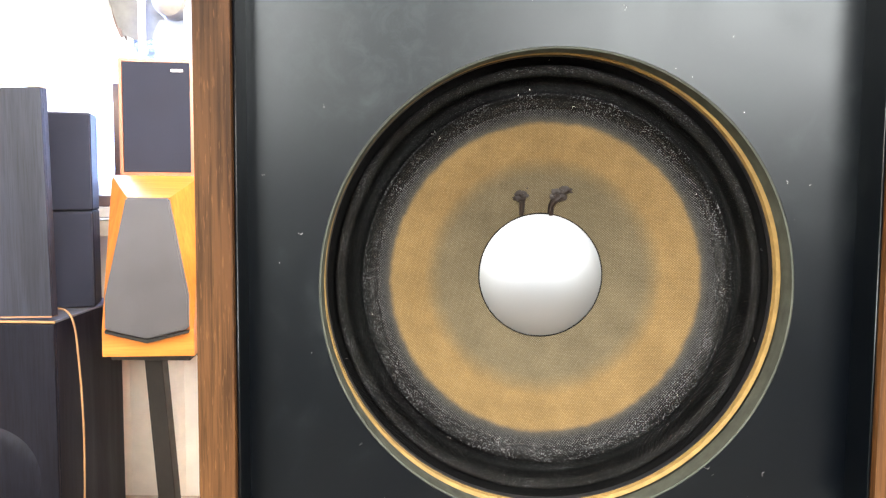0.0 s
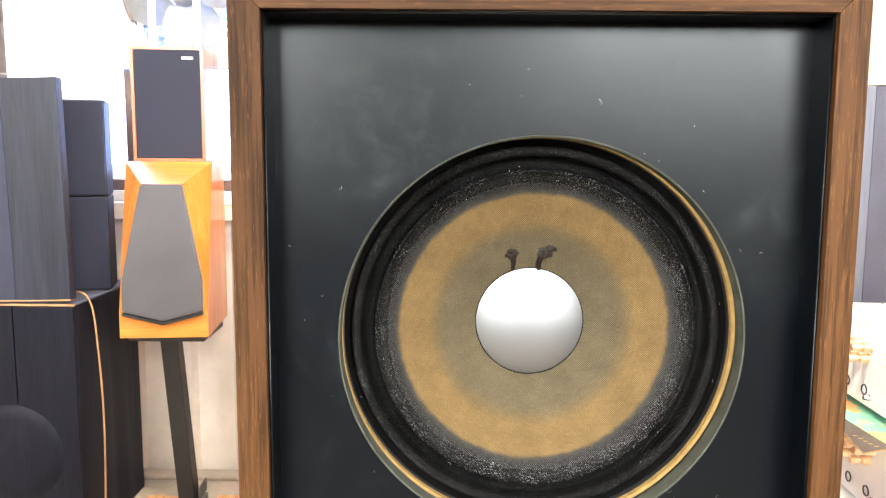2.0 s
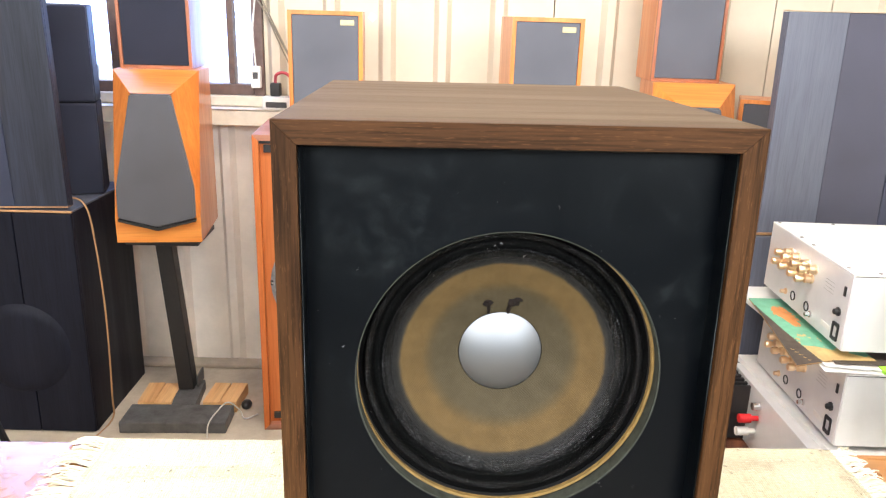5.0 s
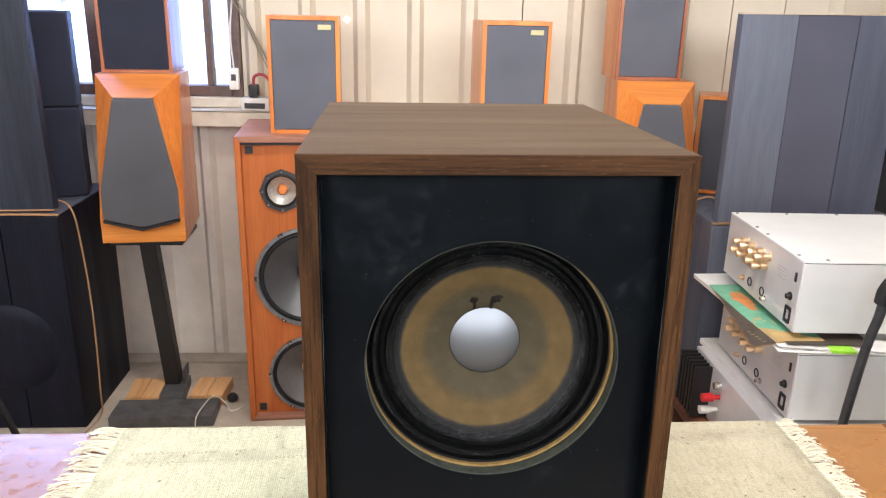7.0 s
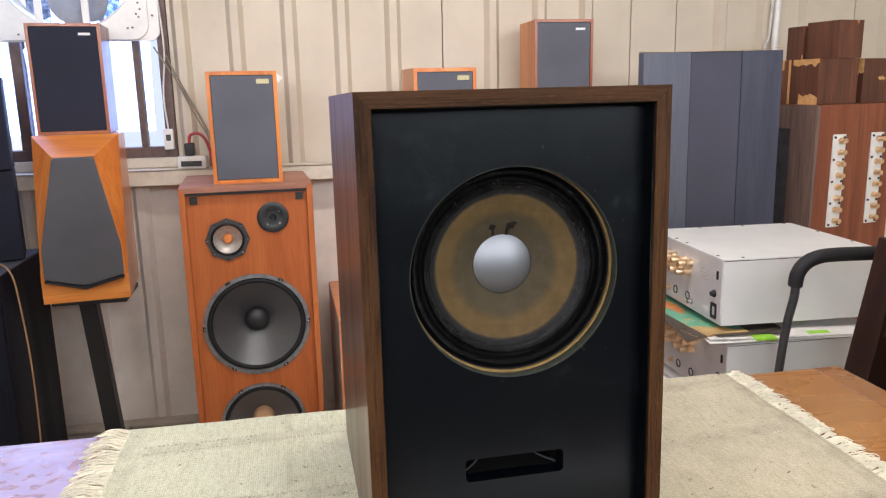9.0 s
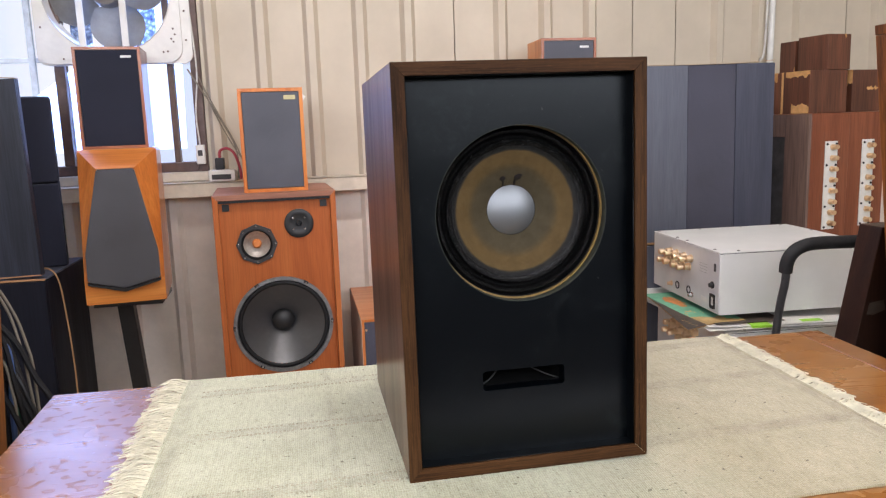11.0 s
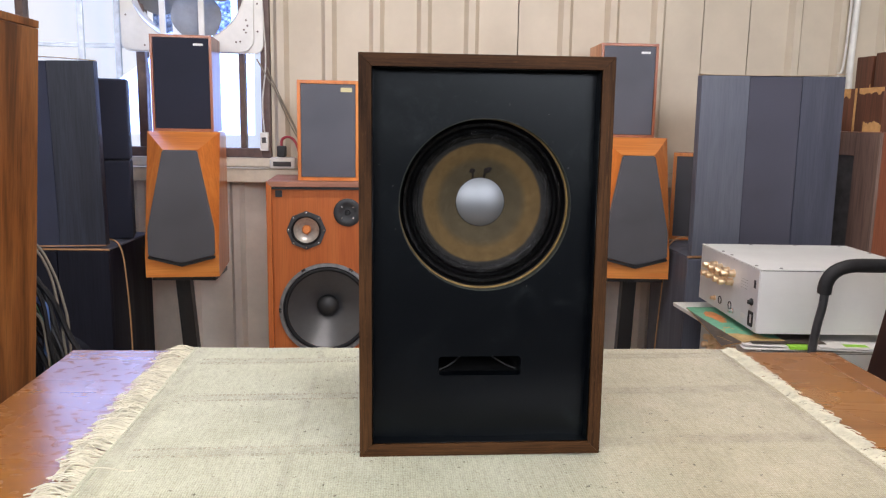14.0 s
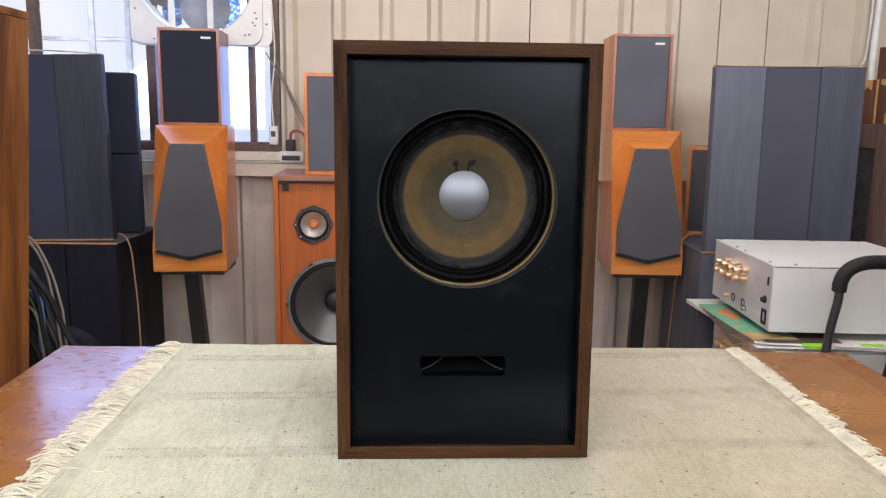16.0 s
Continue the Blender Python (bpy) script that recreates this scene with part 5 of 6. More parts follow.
veneer_edge = plain("veneer_edge", (0.5, 0.36, 0.23), 0.5, vary=0.35, scale=9)


def wing_panel(m, label, mats, lifts, w=0.478, h=0.585, d=0.034):
    """The upper unit: two veneered strips with a cloth strip between."""
    t = thing("panel_loudspeaker", m, label, "loudspeaker", "tall stacked loudspeakers")
    part("body", box(-w / 2, w / 2, 0.012, d, 0, h, 0.001), mats[0], t)
    part("side_strip", box(-w / 2, -w / 2 + 0.158, 0.0, 0.0115, 0, h, 0.0015), mats[0], t)
    part("grille", box(-w / 2 + 0.1595, -w / 2 + 0.3335, 0.0015, 0.0115, 0.002, h - 0.001, 0.0015), mats[1], t)
    part("side_strip", box(-w / 2 + 0.335, w / 2, 0.0, 0.0115, 0, h, 0.0015), mats[2], t)
    # the top veneer has come loose and lifts towards its ends
    strip = bmesh.new()
    lift = lambda u: lifts[0] * max(0.0, (0.3 - u) / 0.3) ** 2 + lifts[1] * max(0.0, (u - 0.55) / 0.45) ** 2 + lifts[2] * math.sin(math.pi * u)
    rows = [[strip.verts.new((-w / 2 + w * i / 24, y, h + 0.0005 + dz + lift(i / 24))) for i in range(25)] for y, dz in ((-0.001, 0.0), (d, 0.0), (d, 0.0018), (-0.001, 0.0018))]
    for a, b in zip(rows, rows[1:] + rows[:1]):
        for i in range(24):
            strip.faces.new((a[i], a[i + 1], b[i + 1], b[i]))
    for i in (0, 24):
        strip.faces.new([r[i] for r in rows])
    part("top_veneer", strip, veneer_edge, t, "lifting tan veneer edge", smooth=False)
    part("bottom_veneer", box(-w / 2, w / 2, -0.001, d, -0.0, 0.004, 0.0005), tan_cord, t)
    return t


# matching stacks: left ash darker, right greyer, as the light falls on them
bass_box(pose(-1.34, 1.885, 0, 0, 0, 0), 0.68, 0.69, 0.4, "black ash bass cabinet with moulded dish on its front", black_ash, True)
wing_panel(pose(-1.25, 1.89, 0.6945, 0, -0.9, 2), "black ash panel loudspeaker on a bass cabinet", (lit_ash_panel, grille_panel, lit_ash_panel), (0.0, 0.0, 0.012))
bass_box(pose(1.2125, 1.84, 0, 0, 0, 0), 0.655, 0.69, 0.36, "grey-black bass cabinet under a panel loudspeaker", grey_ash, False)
wing_panel(pose(1.137, 1.852, 0.691, 0, -0.6, 2), "grey ash panel loudspeaker with cloth strip on a bass cabinet", (grey_ash, grille_slate, shaded_grey_ash), (0.002, 0.007, 0.0))
for zz, hh in ((0.691, 0.2745), (0.966, 0.2745)):
    sb = thing("small_cabinet", pose(-1.09, 2.072, zz, 0, 0, 16), "small black cloth-covered loudspeaker box", "loudspeaker", "small black boxes")
    part("body", box(-0.1, 0.1, 0.016, 0.13, 0, hh, 0.005), black_ash, sb)
    part("grille", box(-0.099, 0.099, 0.0, 0.0155, 0.002, hh - 0.002, 0.006), grille_black, sb)
grilled("loudspeaker", pose(1.05, 2.2, 0.691, 0, 0, -20), 0.2, 0.325, 0.16, cherry, cherry, grille_grey, 0.012, "", "small cherry loudspeaker behind the grey panel", "small loudspeakers")

# ---- amplifiers stacked on a low rack ----


def amplifier(m, label):
    """Silver amplifier whose rear panel faces the camera's left: local x runs along the panel, y into the case."""
    w, h, d = 0.432, 0.174, 0.46
    t = thing("amplifier", m, label, "amplifier", "silver amplifiers")
    part("case", box(0, w, 0.003, d, 0.0, h - 0.0056, 0.0008), silver, t)
    part("seam", box(0.001, w - 0.001, 0.0036, d - 0.001, h - 0.0055, h - 0.0039), inside_black, t)
    part("lid", box(-0.001, w + 0.001, 0.0, d, h - 0.0038, h, 0.001), silver, t)
    part("rear_panel", box(0.002, w - 0.002, 0.0, 0.0028, 0.002, h - 0.0045, 0.0004), silver_back, t)
    for i in range(4):
        for j in range(2):
            cx, cz = 0.132 + 0.0405 * i - 0.011 * j + (0.013 if i > 1 else 0), 0.13 - 0.026 * j
            tp = part("binding_post", lathe([(0.0, -0.041), (0.007, -0.041), (0.009, -0.0385), (0.009, -0.026), (0.0058, -0.0238), (0.0058, -0.02), (0.0102, -0.018), (0.0102, -0.0055), (0.0115, -0.004), (0.0115, 0.0), (0.0, 0.0)], cx, cz, 20), gold, t, "gold-plated binding post")
    for cx, cz, r in ((0.137, 0.03, 0.008), (0.278, 0.024, 0.008)):
        part("socket", lathe([(0.0, -0.014), (r * 0.6, -0.014), (r * 0.7, -0.004), (r, -0.003), (r, 0), (0, 0)], cx, cz, 18), gold if cx < 0.2 else chrome, t)
    for cx, cz in ((0.178, 0.033), (0.253, 0.034)):
        part("socket", lathe([(0.0, 0.001), (0.009, 0.001), (0.0095, -0.002), (0.012, -0.002), (0.012, 0.0)], cx, cz, 22), black_plastic, t)
    part("fuse_holder", lathe([(0.0, -0.012), (0.006, -0.011), (0.007, -0.004), (0.01, -0.003), (0.01, 0)], w - 0.035, 0.078, 20), black_plastic, t)
    part("mains_inlet", plate(rounded(w - 0.048, w - 0.02, 0.012, 0.053, 0.004), [rounded(w - 0.043, w - 0.025, 0.02, 0.045, 0.003)], -0.003, 0.002), black_plastic, t)
    part("mains_switch", box(w - 0.026, w - 0.018, -0.003, 0.0, 0.118, 0.14, 0.001), black_plastic, t)
    part("label_plate", box(w - 0.1, w - 0.06, -0.0008, 0.0, 0.022, 0.034), paper, t)
    for k in range(4):
        part("printed_line", box(w - 0.115 + 0.004 * (k % 2), w - 0.07, -0.0004, 0.0, 0.104 + 0.008 * k, 0.1049 + 0.008 * k), dust_grey, t)
    for cx, cy in ((0.012, 0.012), (0.15, 0.01), (0.215, 0.01), (0.385, 0.01), (0.012, 0.15), (0.012, 0.29), (0.012, 0.43), (w - 0.012, 0.06), (w - 0.012, 0.25), (w - 0.012, 0.43), (0.15, d - 0.01), (0.3, d - 0.01)):
        bm = lathe([(0.0, 0.0002), (0.0045, 0.0), (0.0045, 0.0012), (0.0032, 0.0022), (0.0, 0.0016)], 0, 0, 12)
        bmesh.ops.transform(bm, matrix=pose(cx, cy, h, 90, 0, 0), verts=bm.verts)
        part("screw", bm, fan_grey, t)
    for cx in (0.05, w - 0.05):
        for cy in (0.05, d - 0.05):
            bm = lathe([(0.0, -0.012), (0.02, -0.012), (0.022, 0.0), (0.0, 0.0)], 0, 0, 24)
            bmesh.ops.transform(bm, matrix=pose(cx, cy, -0.0005, -90, 0, 0), verts=bm.verts)
            part("foot", bm, rubber, t)
    return t


# the rear panel runs from far to near along the world's -y
AMP = pose(0.898, 1.76, 0.572, 0, 0, -92)
amplifier(AMP, "silver amplifier with gold binding posts on papers and sleeves")
amplifier(pose(0.905, 1.742, 0.353, 0, 0, -91), "silver amplifier with gold binding posts under another")

# boards, sleeves and papers between the amplifiers
solo("shelf_board", box(0.0, 0.47, 0.0, 0.5, 0, 0.012, 0.001), white_paint, "white laminated board under an amplifier", "board", "boards", m=pose(0.858, 1.325, 0.5285, 0, 0, 2))
solo("shelf_board", box(0.0, 0.55, 0.0, 0.6, 0, 0.016, 0.001), white_paint, "white laminated board under an amplifier", "board", "boards", m=pose(0.895, 1.21, 0.3245, 0, 0, 1.5))
sl = thing("record_sleeve", pose(0, 0, 0), "green and orange printed card sleeve with tan and dark brown corner", "sleeve")


def sleeve_z(x, y):
    """The sleeve lies flat under the amplifier and sags at its free corner."""
    return 0.5562 - 0.014 * min(1, max(0, (0.865 - x) / 0.075)) * min(1, max(0, (1.62 - y) / 0.27))


def sleeve_print(x, y):
    free = 0.833 - 0.042 * (1.69 - y) / 0.37
    if x < free + 0.052 * max(0, (1.66 - y) / 0.33) ** 1.2 and y < 1.64:
        return "dark"
    if y < 1.4 - 0.6 * (x - 0.842):
        return "tan"
    w = noise.noise((x * 60, y * 26, 2.0)) * 0.5 + noise.noise((x * 140, y * 70, 5.0)) * 0.25
    if ((x - 0.875) / 0.03) ** 2 + ((y - 1.575) / 0.09) ** 2 + 1.6 * abs(w) < 0.75:
        return "orange"
    return "tan" if y < 1.46 and w > 0.16 else "green"


sleeve_bm = {k: bmesh.new() for k in ("card", "green", "orange", "tan", "dark")}
NU, NV = 96, 130
for iu in range(NU):
    for iv in range(NV):
        q = []
        for du, dv in ((0, 0), (1, 0), (1, 1), (0, 1)):
            y = 1.318 + 0.372 * (iv + dv) / NV
            left = 0.833 - 0.042 * (1.69 - y) / 0.37
            q.append((left + (0.96 - left) * (iu + du) / NU, y))
        mx, my = sum(p[0] for p in q) / 4, sum(p[1] for p in q) / 4
        for key, lift in (("card", -0.0022), (sleeve_print(mx, my), 0.0)):
            sleeve_bm[key].faces.new([sleeve_bm[key].verts.new((x, y, sleeve_z(x, y) + lift)) for x, y in q])
for key, mt, lb in (("card", card_brown, ""), ("green", sleeve_green, ""), ("orange", sleeve_orange, "orange printed patch"), ("tan", sleeve_tan, "tan printed corner"), ("dark", sleeve_dark, "dark brown printed strip")):
    bm = sleeve_bm[key]
    bmesh.ops.remove_doubles(bm, verts=bm.verts, dist=1e-5)
    bmesh.ops.solidify(bm, geom=list(bm.faces), thickness=0.0016 if key == "card" else 0.0004)
    part("card" if key == "card" else "print", bm, mt, sl, lb)
for k in range(5):
    x, y = 0.808 + 0.003 * k, 1.39 - 0.014 * k
    part("handwriting", tube([(x, y, sleeve_z(x, y) + 0.0008), (x + 0.006, y - 0.003, sleeve_z(x, y) + 0.0008), (x + 0.012, y - 0.001, sleeve_z(x, y) + 0.0012)], 0.0006, 4, None, 3), sleeve_tan, sl, "illegible pale pen stroke")
solo("card_sheet", box(-0.01, 0.185, 0, 0.3, 0, 0.0018, 0.0005), sleeve_dark, "dark brown card sheet lying under an amplifier", "card", m=pose(0.875, 1.303, 0.5535, 0, 0, -3))
stack = random.Random(8)
for k, (px, wx, dy) in enumerate(((0.912, 0.15, 0.0), (1.005, 0.17, 0.004), (1.12, 0.2, 0.0), (0.935, 0.19, 0.006), (1.14, 0.22, 0.003))):
    y = 1.284 - 0.135 * (px - 0.912) + dy
    solo("paper_sheet", box(-wx / 2, wx / 2, 0, 0.07, 0, 0.0022, 0.0006), paper, "white loose paper under an amplifier", "paper", "papers", m=pose(px, y, 0.5408 + 0.0023 * k, 0, stack.uniform(-0.4, 0.4), -7.5 + stack.uniform(-2, 2)))
solo("green_leaflet", box(-0.026, 0.028, 0, 0.06, 0, 0.007, 0.0008), green_label, "bright green printed leaflet", "paper", m=pose(0.979, 1.27, 0.5455, 0, 0, -7))
solo("green_leaflet", box(-0.03, 0.03, 0, 0.022, 0, 0.0006, 0.0002), green_label, "bright green printed leaflet", "paper", m=pose(1.13, 1.272, 0.5527, 0, 0, -5))

# power amplifier with black cooling fins, underneath
pa = thing("power_amplifier", pose(0.81, 1.78, 0.16, 0, 0, -90), "power amplifier with black cooling fins and red terminal", "amplifier")
part("case", box(0.0, 0.48, 0.05, 0.45, 0.0, 0.168, 0.002), silver_back, pa)
for k in range(6):
    part("fin", box(0.008 + 0.022 * k, 0.018 + 0.022 * k, 0.0, 0.0495, 0.005, 0.16, 0.001), black_metal, pa)
part("binding_post", lathe([(0, 0.0), (0.012, 0.0), (0.012, 0.03), (0.007, 0.032), (0.007, 0.0495)], 0.19, 0.1, 16), red_plastic, pa, "red plastic binding post")
part("binding_post", lathe([(0, 0.0), (0.012, 0.0), (0.012, 0.03), (0.007, 0.032), (0.007, 0.0495)], 0.185, 0.06, 16), white_plastic, pa)
part("socket", lathe([(0, 0.03), (0.01, 0.03), (0.012, 0.0495)], 0.19, 0.135, 16), chrome, pa)
rack = thing("rack", pose(0.8, 1.24, 0, 0, 0, 0), "dark low wooden rack carrying stacked amplifiers", "rack")
part("top", box(0.0, 0.55, 0.0, 0.58, 0.14, 0.158, 0.002), dark_rose, rack)
for lx in (0.01, 0.5):
    for ly in (0.01, 0.53):
        part("leg", box(lx, lx + 0.04, ly, ly + 0.04, 0.0, 0.1395, 0.002), dark_rose, rack)

# folding trolley with a foam grip
trolley_steel = plain("trolley_steel", (0.045, 0.045, 0.048), 0.3, vary=0.3, scale=25)
tr_ = thing("trolley", pose(0, 0, 0), "black folding hand trolley with foam-covered handle", "trolley")
part("post", tube([(0.935, 1.2, 0.04), (0.938, 1.15, 0.56), (0.943, 1.128, 0.7), (0.942, 1.126, 0.735)], 0.0098, 14), trolley_steel, tr_)
part("grip", tube([(0.942, 1.126, 0.728), (0.942, 1.122, 0.752), (0.952, 1.118, 0.775), (0.976, 1.114, 0.791), (1.02, 1.112, 0.797), (1.15, 1.108, 0.795), (1.32, 1.1, 0.794)], 0.016, 16), foam_black, tr_, "black foam grip")
part("post", tube([(1.32, 1.1, 0.794), (1.36, 1.1, 0.78), (1.37, 1.12, 0.7), (1.37, 1.2, 0.04)], 0.0098, 14), trolley_steel, tr_)
part("deck", box(0.9, 1.4, 1.17, 1.22, 0.02, 0.04, 0.004), black_metal, tr_)
for wx in (0.95, 1.35):
    w = part("wheel", lathe([(0, -0.012), (0.03, -0.012), (0.034, 0), (0.03, 0.012), (0, 0.012)], wx, 0.034, 20), rubber, tr_)
    w.location = (0, 1.15, 0)

# ---- dark wooden cabinets in the far corner ----


worn_grey = wood("worn_grey_brown", (0.1, 0.062, 0.05), (0.16, 0.1, 0.08), (0.21, 0.14, 0.112), "z", 0.6, 200, grain=0.3)


def terminal_cabinet(m, side_frame):
    t = thing("wooden_cabinet", m, "scuffed rosewood cabinet with a white terminal strip", "cabinet", "corner cabinets")
    w, h, d = 0.168, 1.105, 0.36
    part("case", box(-w / 2, w / 2, 0, d, 0, h, 0.002), rosewood, t)
    if side_frame:
        part("side_frame", box(-w / 2 - 0.012, -w / 2 - 0.0005, 0.0, 0.11, 0, h - 0.002, 0.001), worn_grey, t, "worn dark side board")
        part("side_frame", box(-w / 2 - 0.012, -w / 2 - 0.0005, 0.111, d, h - 0.08, h - 0.002, 0.001), worn_grey, t)
        part("side_recess", box(-w / 2 - 0.004, -w / 2 - 0.0005, 0.111, d, 0, h - 0.081), dusty_black, t)
    st = part("terminal_strip", box(-0.024, 0.03, -0.004, -0.0005, 0.7, 1.008, 0.0005), white_plastic, t, "white terminal strip with brass posts")
    for k in range(8):
        z = 0.722 + 0.038 * k
        part("post", lathe([(0.0, -0.03), (0.008, -0.029), (0.009, -0.02), (0.006, -0.018), (0.006, -0.012), (0.01, -0.011), (0.01, -0.0045)], 0.006, z, 14), gold, st)
    for k in range(5):
        for sx in (-0.016, 0.023):
            part("screw", lathe([(0.0, -0.007), (0.004, -0.0065), (0.0045, -0.0045)], sx, 0.708 + 0.0725 * k, 8), black_plastic, st)
    return t


CORNER = pose(1.592, 1.862, 0, 0, 0, 9)
terminal_cabinet(CORNER, True)
terminal_cabinet(CORNER @ pose(0.176, 0.01, 0), False)
bare_wood = plain("bare_wood", (0.55, 0.3, 0.11), 0.8, vary=0.2, scale=50)


def chipped_box(m, w, h, d, chips, label, seed):
    t = thing("wooden_box", m, label, "box", "stacked boxes")
    part("case", box(-w / 2, w / 2, 0, d, 0, h, 0.0015), dark_rose, t)
    r = random.Random(seed)
    for face, u0, u1, z0, z1 in chips:
        n = 14
        lo = [(u0 + (u1 - u0) * i / n, z0 + (r.uniform(0, 0.012) if z0 > 0.002 else 0)) for i in range(n + 1)]
        hi = [(u0 + (u1 - u0) * i / n, z1 - (r.uniform(0, 0.012) if z1 < h - 0.002 else 0)) for i in range(n + 1)]
        bm = bmesh.new()
        for i in range(n):
            q = [lo[i], lo[i + 1], hi[i + 1], hi[i]]
            off = -0.0007
            bm.faces.new([bm.verts.new((u, off, z) if face == "front" else (-w / 2 + off, u, z)) for u, z in q])
        bmesh.ops.remove_doubles(bm, verts=bm.verts, dist=1e-5)
        bmesh.ops.solidify(bm, geom=list(bm.faces), thickness=-0.0006)
        part("chip", bm, bare_wood, t, "bare orange wood where veneer chipped off", smooth=False)
    return t


chipped_box(CORNER @ pose(0.0, 0.02, 1.1055), 0.165, 0.145, 0.24, [("side", 0.0, 0.11, 0.12, 0.145), ("side", 0.0, 0.08, 0.0, 0.035), ("side", 0.12, 0.13, 0.0, 0.145), ("side", 0.15, 0.24, 0.11, 0.145)], "dark rosewood box with chipped veneer patches", 2)
chipped_box(CORNER @ pose(0.19, 0.02, 1.1055), 0.17, 0.145, 0.24, [("front", -0.02, 0.06, 0.08, 0.084), ("side", 0.0, 0.04, 0.09, 0.145)], "dark rosewood box with a white scratch", 3)
chipped_box(CORNER @ pose(0.04, 0.02, 1.2515), 0.1, 0.12, 0.135, [("front", 0.02, 0.027, 0.105, 0.12)], "plain dark rosewood box on top of others", 5)
chipped_box(CORNER @ pose(0.04, 0.168, 1.2515), 0.1, 0.112, 0.075, [("side", 0.0, 0.004, 0.0, 0.02)], "plain dark rosewood box on top of others", 6)

# ---- tall teak cabinets at the ends of the table ----
tc1 = thing("tall_cabinet", pose(-0.659, 0.775, 0), "tall tapering teak cabinet with dark figured grain", "cabinet", "tall teak cabinets")
part("case", prism([(-0.5, 0.02), (-0.0935, 0.02), (-0.0012, 1.25), (-0.39, 1.25)], -0.5, 0.0, 0.002), teak, tc1)
part("top_panel", prism([(-0.39, 1.2505), (-0.0011, 1.2505), (0.0, 1.263), (-0.389, 1.263)], -0.5, 0.0, 0.001), teak, tc1)
part("plinth", box(-0.49, -0.105, -0.49, -0.01, 0.0, 0.0195), inside_black, tc1)
tc2 = thing("tall_cabinet", pose(0.876, 0.79, 0), "tall tapering teak cabinet with tan grain", "cabinet", "tall teak cabinets")
part("case", prism([(0.152, 0.02), (0.6, 0.02), (0.45, 1.25), (0.0025, 1.25)], -0.42, 0.0, 0.002), teak, tc2)
part("top_panel", prism([(0.0023, 1.2505), (0.45, 1.2505), (0.448, 1.268), (0.0, 1.268)], -0.42, 0.0, 0.001), teak, tc2)
part("plinth", box(0.165, 0.59, -0.41, -0.01, 0.0, 0.0195), inside_black, tc2)

# dark slanted case beside the trolley, with cords over it
sc = thing("slanted_case", pose(0.966, 0.93, 0, 0, 0, 0), "dark rosewood case with slanted side beside the table", "cabinet")
part("case", prism([(-0.09, 0.0), (0.34, 0.0), (0.34, 0.858), (0.07, 0.858)], 0.0, 0.07, 0.002), very_dark, sc)
part("inlay", prism([(0.045, 0.665), (0.05, 0.69), (0.085, 0.695), (0.09, 0.672), (0.06, 0.662)], -0.001, -0.0002), sleeve_dark, sc, "small dim tan patch")
for k in range(5):
    cx0 = 1.068 + 0.011 * k
    solo("cord", tube([(cx0 + 0.05, 1.02, 0.862), (cx0 + 0.012, 0.95, 0.868), (cx0 + 0.003, 0.921, 0.84), (cx0, 0.92, 0.6), (cx0 - 0.012, 0.92, 0.3), (cx0 - 0.01, 0.915, 0.006)], 0.003, 6), beige_cord if k % 2 else rubber, ("beige" if k % 2 else "black") + " cord hanging over a dark case", "cable", "loose cords")

# cables hanging behind the tall cabinet
r7 = random.Random(7)


def hang(points, r, material, word):
    solo("cable", tube(points, r, 8), material, word + " cable hanging in a loose bundle beside cabinets", "cable", "hanging cables")


for k in range(20):
    x, y, zt = -0.762 + r7.uniform(-0.02, 0.02), 0.9 + r7.uniform(-0.05, 0.05), 0.84 - 0.012 * k + r7.uniform(-0.015, 0.015)
    dx = r7.uniform(0.02, 0.085)
    hang([(x - 0.2, y, zt - 0.02), (x - 0.06, y, zt + 0.02), (x + 0.01, y, zt - 0.02), (x + dx * 0.75, y - 0.005, zt - 0.11), (x + dx, y, zt - 0.24), (x + dx - 0.01, y, zt - 0.42), (x + dx - 0.04, y, 0.012)], r7.uniform(0.004, 0.0065), rubber if k % 3 else black_plastic, "black")
for k in range(2):
    o = 0.008 * k
    hang([(-0.95, 0.9 - o, 0.86), (-0.83, 0.9 - o, 0.885 - o), (-0.757, 0.9 - o, 0.869 - o), (-0.722 - o, 0.9, 0.811), (-0.705 - o, 0.9 - o, 0.745), (-0.699 - o, 0.9 - o, 0.69), (-0.71, 0.92 - o, 0.5), (-0.75, 0.93, 0.012)], 0.0026, beige_cord, "grey-white")
hang([(-0.95, 0.87, 0.82), (-0.82, 0.87, 0.82), (-0.764, 0.87, 0.785), (-0.74, 0.87, 0.73), (-0.727, 0.87, 0.69), (-0.72, 0.88, 0.5), (-0.74, 0.9, 0.012)], 0.004, green_cord, "green")
hang([(-0.82, 0.86, 0.79), (-0.735, 0.86, 0.765), (-0.721, 0.86, 0.72), (-0.727, 0.86, 0.61), (-0.74, 0.87, 0.3), (-0.78, 0.88, 0.012)], 0.006, blue_cord, "blue")
hang([(-0.82, 0.85, 0.77), (-0.735, 0.85, 0.74), (-0.72, 0.85, 0.68), (-0.717, 0.85, 0.6), (-0.73, 0.86, 0.3), (-0.77, 0.87, 0.012)], 0.0025, beige_cord, "grey-white")
hang([(-0.95, 0.88, 0.84), (-0.8, 0.88, 0.835), (-0.725, 0.88, 0.772), (-0.69, 0.88, 0.69), (-0.657, 0.88, 0.615), (-0.62, 0.9, 0.4), (-0.62, 0.92, 0.012)], 0.0055, rubber, "black")
hook = thing("cable_rail", pose(0, 0, 0), "black post that carries hanging cables", "rail")
part("post", box(-1.02, -0.98, 0.86, 0.94, 0.0, 0.8, 0.004), black_metal, hook)
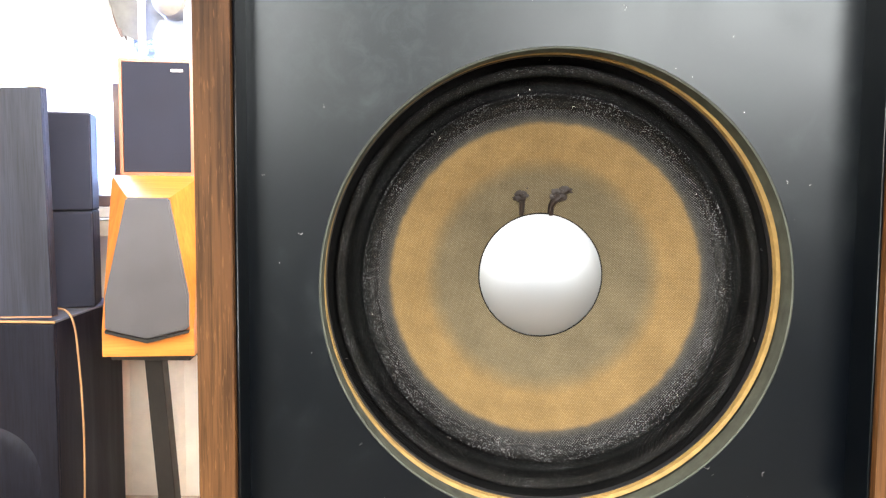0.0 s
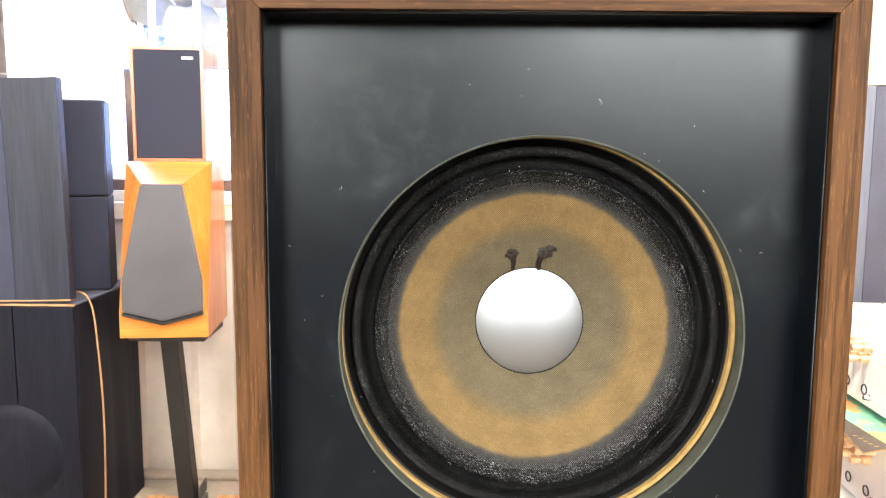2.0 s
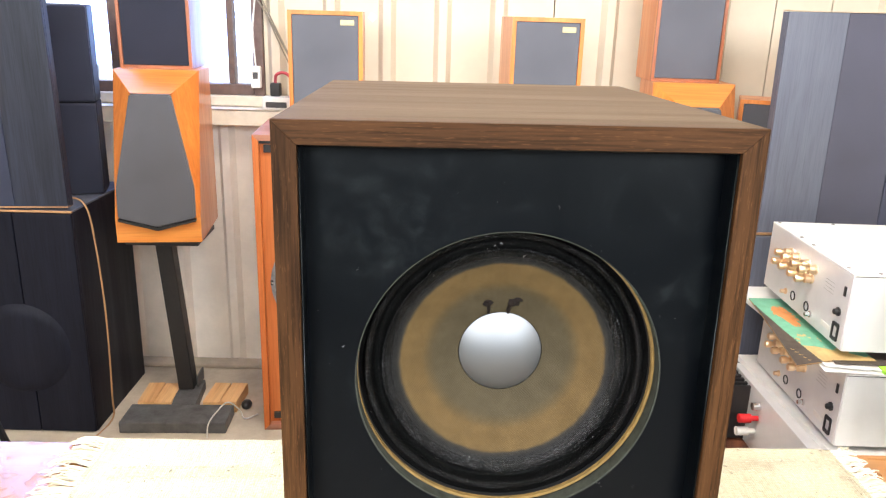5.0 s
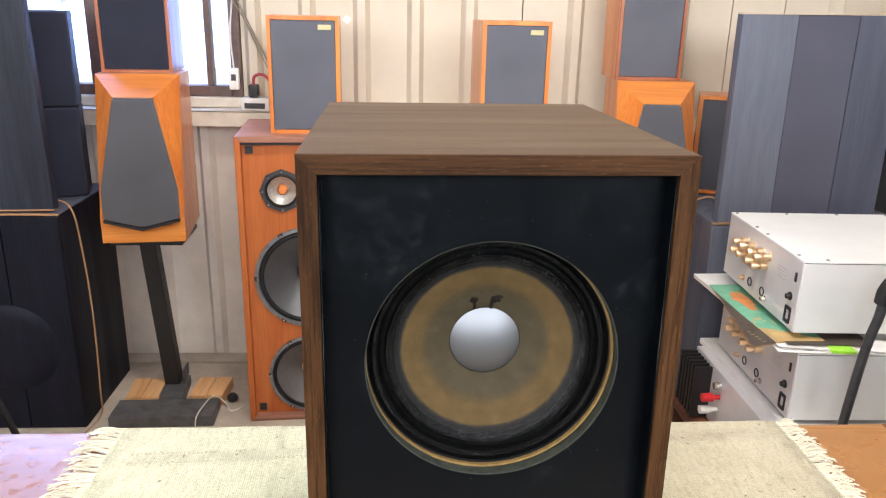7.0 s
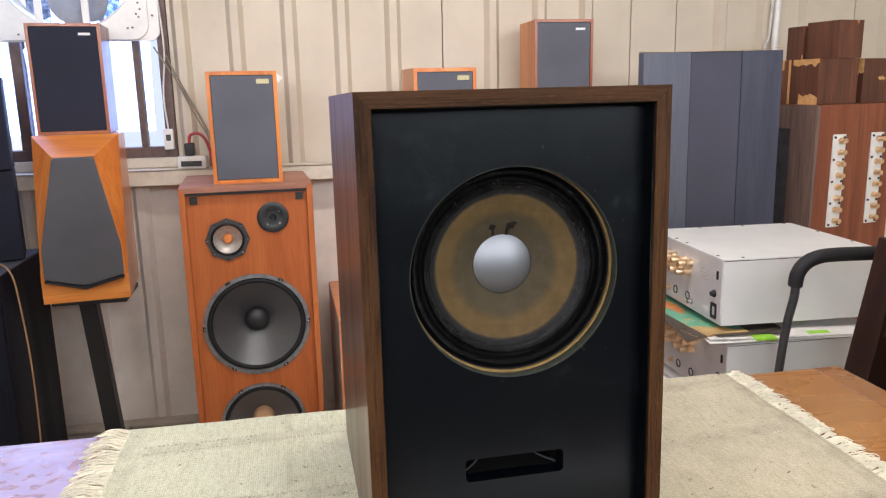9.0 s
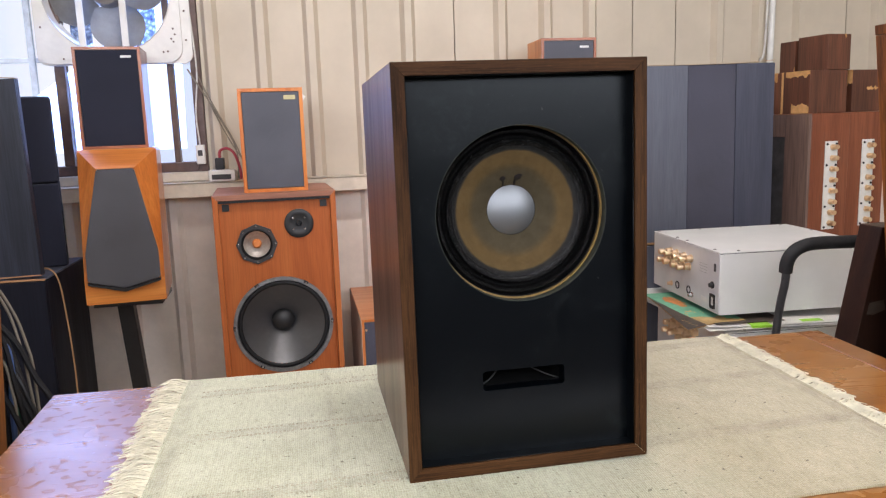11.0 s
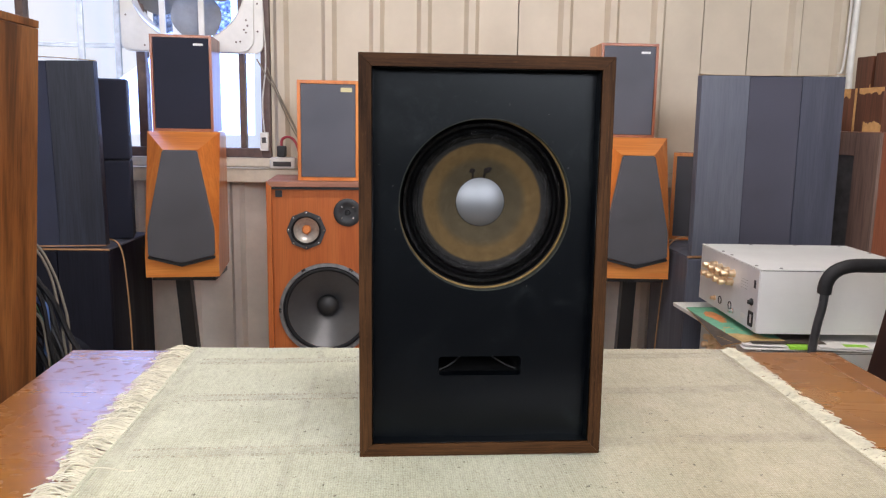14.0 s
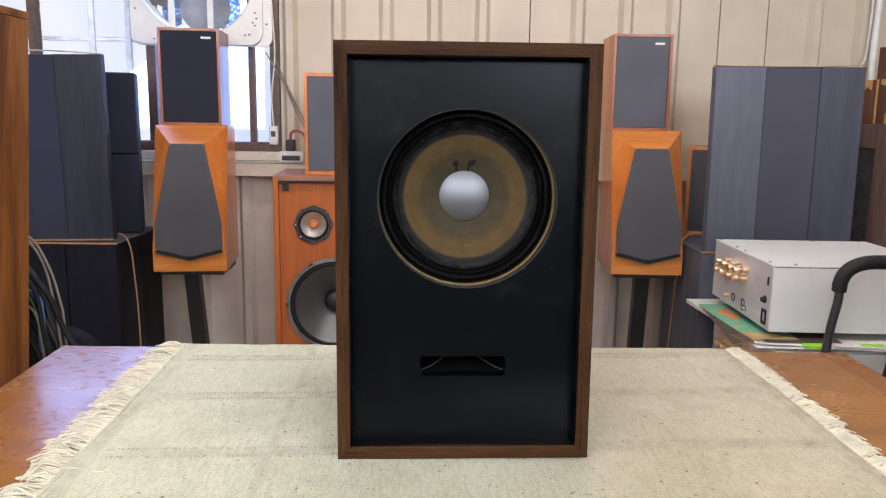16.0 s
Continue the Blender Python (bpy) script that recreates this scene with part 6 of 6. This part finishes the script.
part("arm", box(-1.02, -0.83, 0.83, 0.96, 0.801, 0.815, 0.003), black_metal, hook)
# tan cord over the black bass cabinet
solo("cord", tube([(-1.2, 2.0, 0.697), (-1.06, 1.975, 0.71), (-0.992, 1.96, 0.69), (-0.972, 1.955, 0.56), (-0.965, 1.955, 0.35), (-0.97, 1.95, 0.1), (-0.98, 1.95, 0.006), (-1.0, 1.8, 0.006)], 0.0028, 8), tan_cord, "tan cord draped over a black cabinet", "cable", "loose cords")
solo("cord", tube([(0.96, 1.97, 0.693), (0.93, 1.98, 0.735), (0.879, 1.993, 0.712), (0.876, 2.029, 0.63), (0.876, 2.052, 0.497), (0.876, 2.077, 0.321), (0.87, 2.1, 0.006)], 0.0028, 8), tan_cord, "tan cord hanging by the grey cabinet", "cable", "loose cords")

# power strip, plug and red cord on the girt
ps = thing("power_strip", pose(-0.512, WALL_Y - 0.075, 0.9312, 0, 0, -3), "white power strip with a black plug and red cord", "power strip")
part("body", box(-0.045, 0.05, -0.022, 0.03, 0, 0.042, 0.006), white_plastic, ps)
part("socket_face", box(-0.032, 0.036, -0.024, -0.0225, 0.008, 0.026, 0.001), dusty_black, ps)
part("plug", box(-0.02, 0.012, -0.012, 0.02, 0.0425, 0.085, 0.005), black_plastic, ps, "black mains plug")
part("cord", tube([(-0.004, 0.0, 0.084), (0.0, 0.0, 0.11), (0.025, 0.0, 0.118), (0.05, -0.005, 0.1), (0.066, -0.005, 0.05), (0.07, -0.005, 0.006)], 0.005, 10), red_cord, ps, "dark red mains cord")
sw = thing("switch", pose(-0.585, WALL_Y - 0.04, 1.03), "small white pull switch hanging by the window", "switch")
part("body", box(-0.016, 0.016, -0.012, 0.012, -0.035, 0.035, 0.004), white_plastic, sw)
part("rocker", box(-0.008, 0.008, -0.015, -0.0115, -0.005, 0.016, 0.001), dusty_black, sw)
part("cord", tube([(0, 0, 0.036), (-0.005, 0.0, 0.15), (0.01, 0.0, 0.3), (0.0, 0.01, 0.5)], 0.003, 6), white_cord, sw)
solo("cord", tube([(-0.605, WALL_Y - 0.056, 1.335), (-0.52, WALL_Y - 0.03, 1.18), (-0.46, WALL_Y - 0.03, 1.05), (-0.455, WALL_Y - 0.05, 0.95), (-0.45, WALL_Y - 0.06, 0.936)], 0.0027, 8), beige_cord, "grey-beige cord slanting down the wall", "cable", "loose cords")
for k, (cx, cz) in enumerate(((-0.4, 0.955), (-0.425, 0.965))):
    solo("cord", tube([(-0.572 + 0.006 * k, WALL_Y - 0.03, 1.31 - 0.02 * k), (-0.53 + 0.01 * k, WALL_Y - 0.03, 1.19), (-0.47 + 0.012 * k, WALL_Y - 0.03, 1.06), (cx, WALL_Y - 0.045, cz), (cx + 0.03, WALL_Y - 0.05, 0.936)], 0.0024, 6), beige_cord, "thin grey cord slanting down the wall", "cable", "loose cords")
solo("wall_tag", box(-0.011, 0.011, 0, 0.001, -0.011, 0.011), paper, "small white paper tag stuck on the wall", "tag", m=pose(-0.209, WALL_Y - 0.0015, 1.228, 0, 40, 0))
solo("conduit", tube([(1.71, WALL_Y - 0.03, 0.9), (1.69, WALL_Y - 0.03, 1.3), (1.69, WALL_Y - 0.03, 1.45), (1.71, WALL_Y - 0.03, 2.7)], 0.013, 12), white_plastic, "pale plastic conduit running up the wall", "conduit", kind="structure")
solo("cord", tube([(1.645, WALL_Y - 0.04, 0.9), (1.655, WALL_Y - 0.04, 1.2), (1.64, WALL_Y - 0.04, 1.32), (1.662, WALL_Y - 0.04, 1.48), (1.67, WALL_Y - 0.04, 2.7)], 0.005, 8), white_cord, "white cord running beside the conduit", "cable", "loose cords")
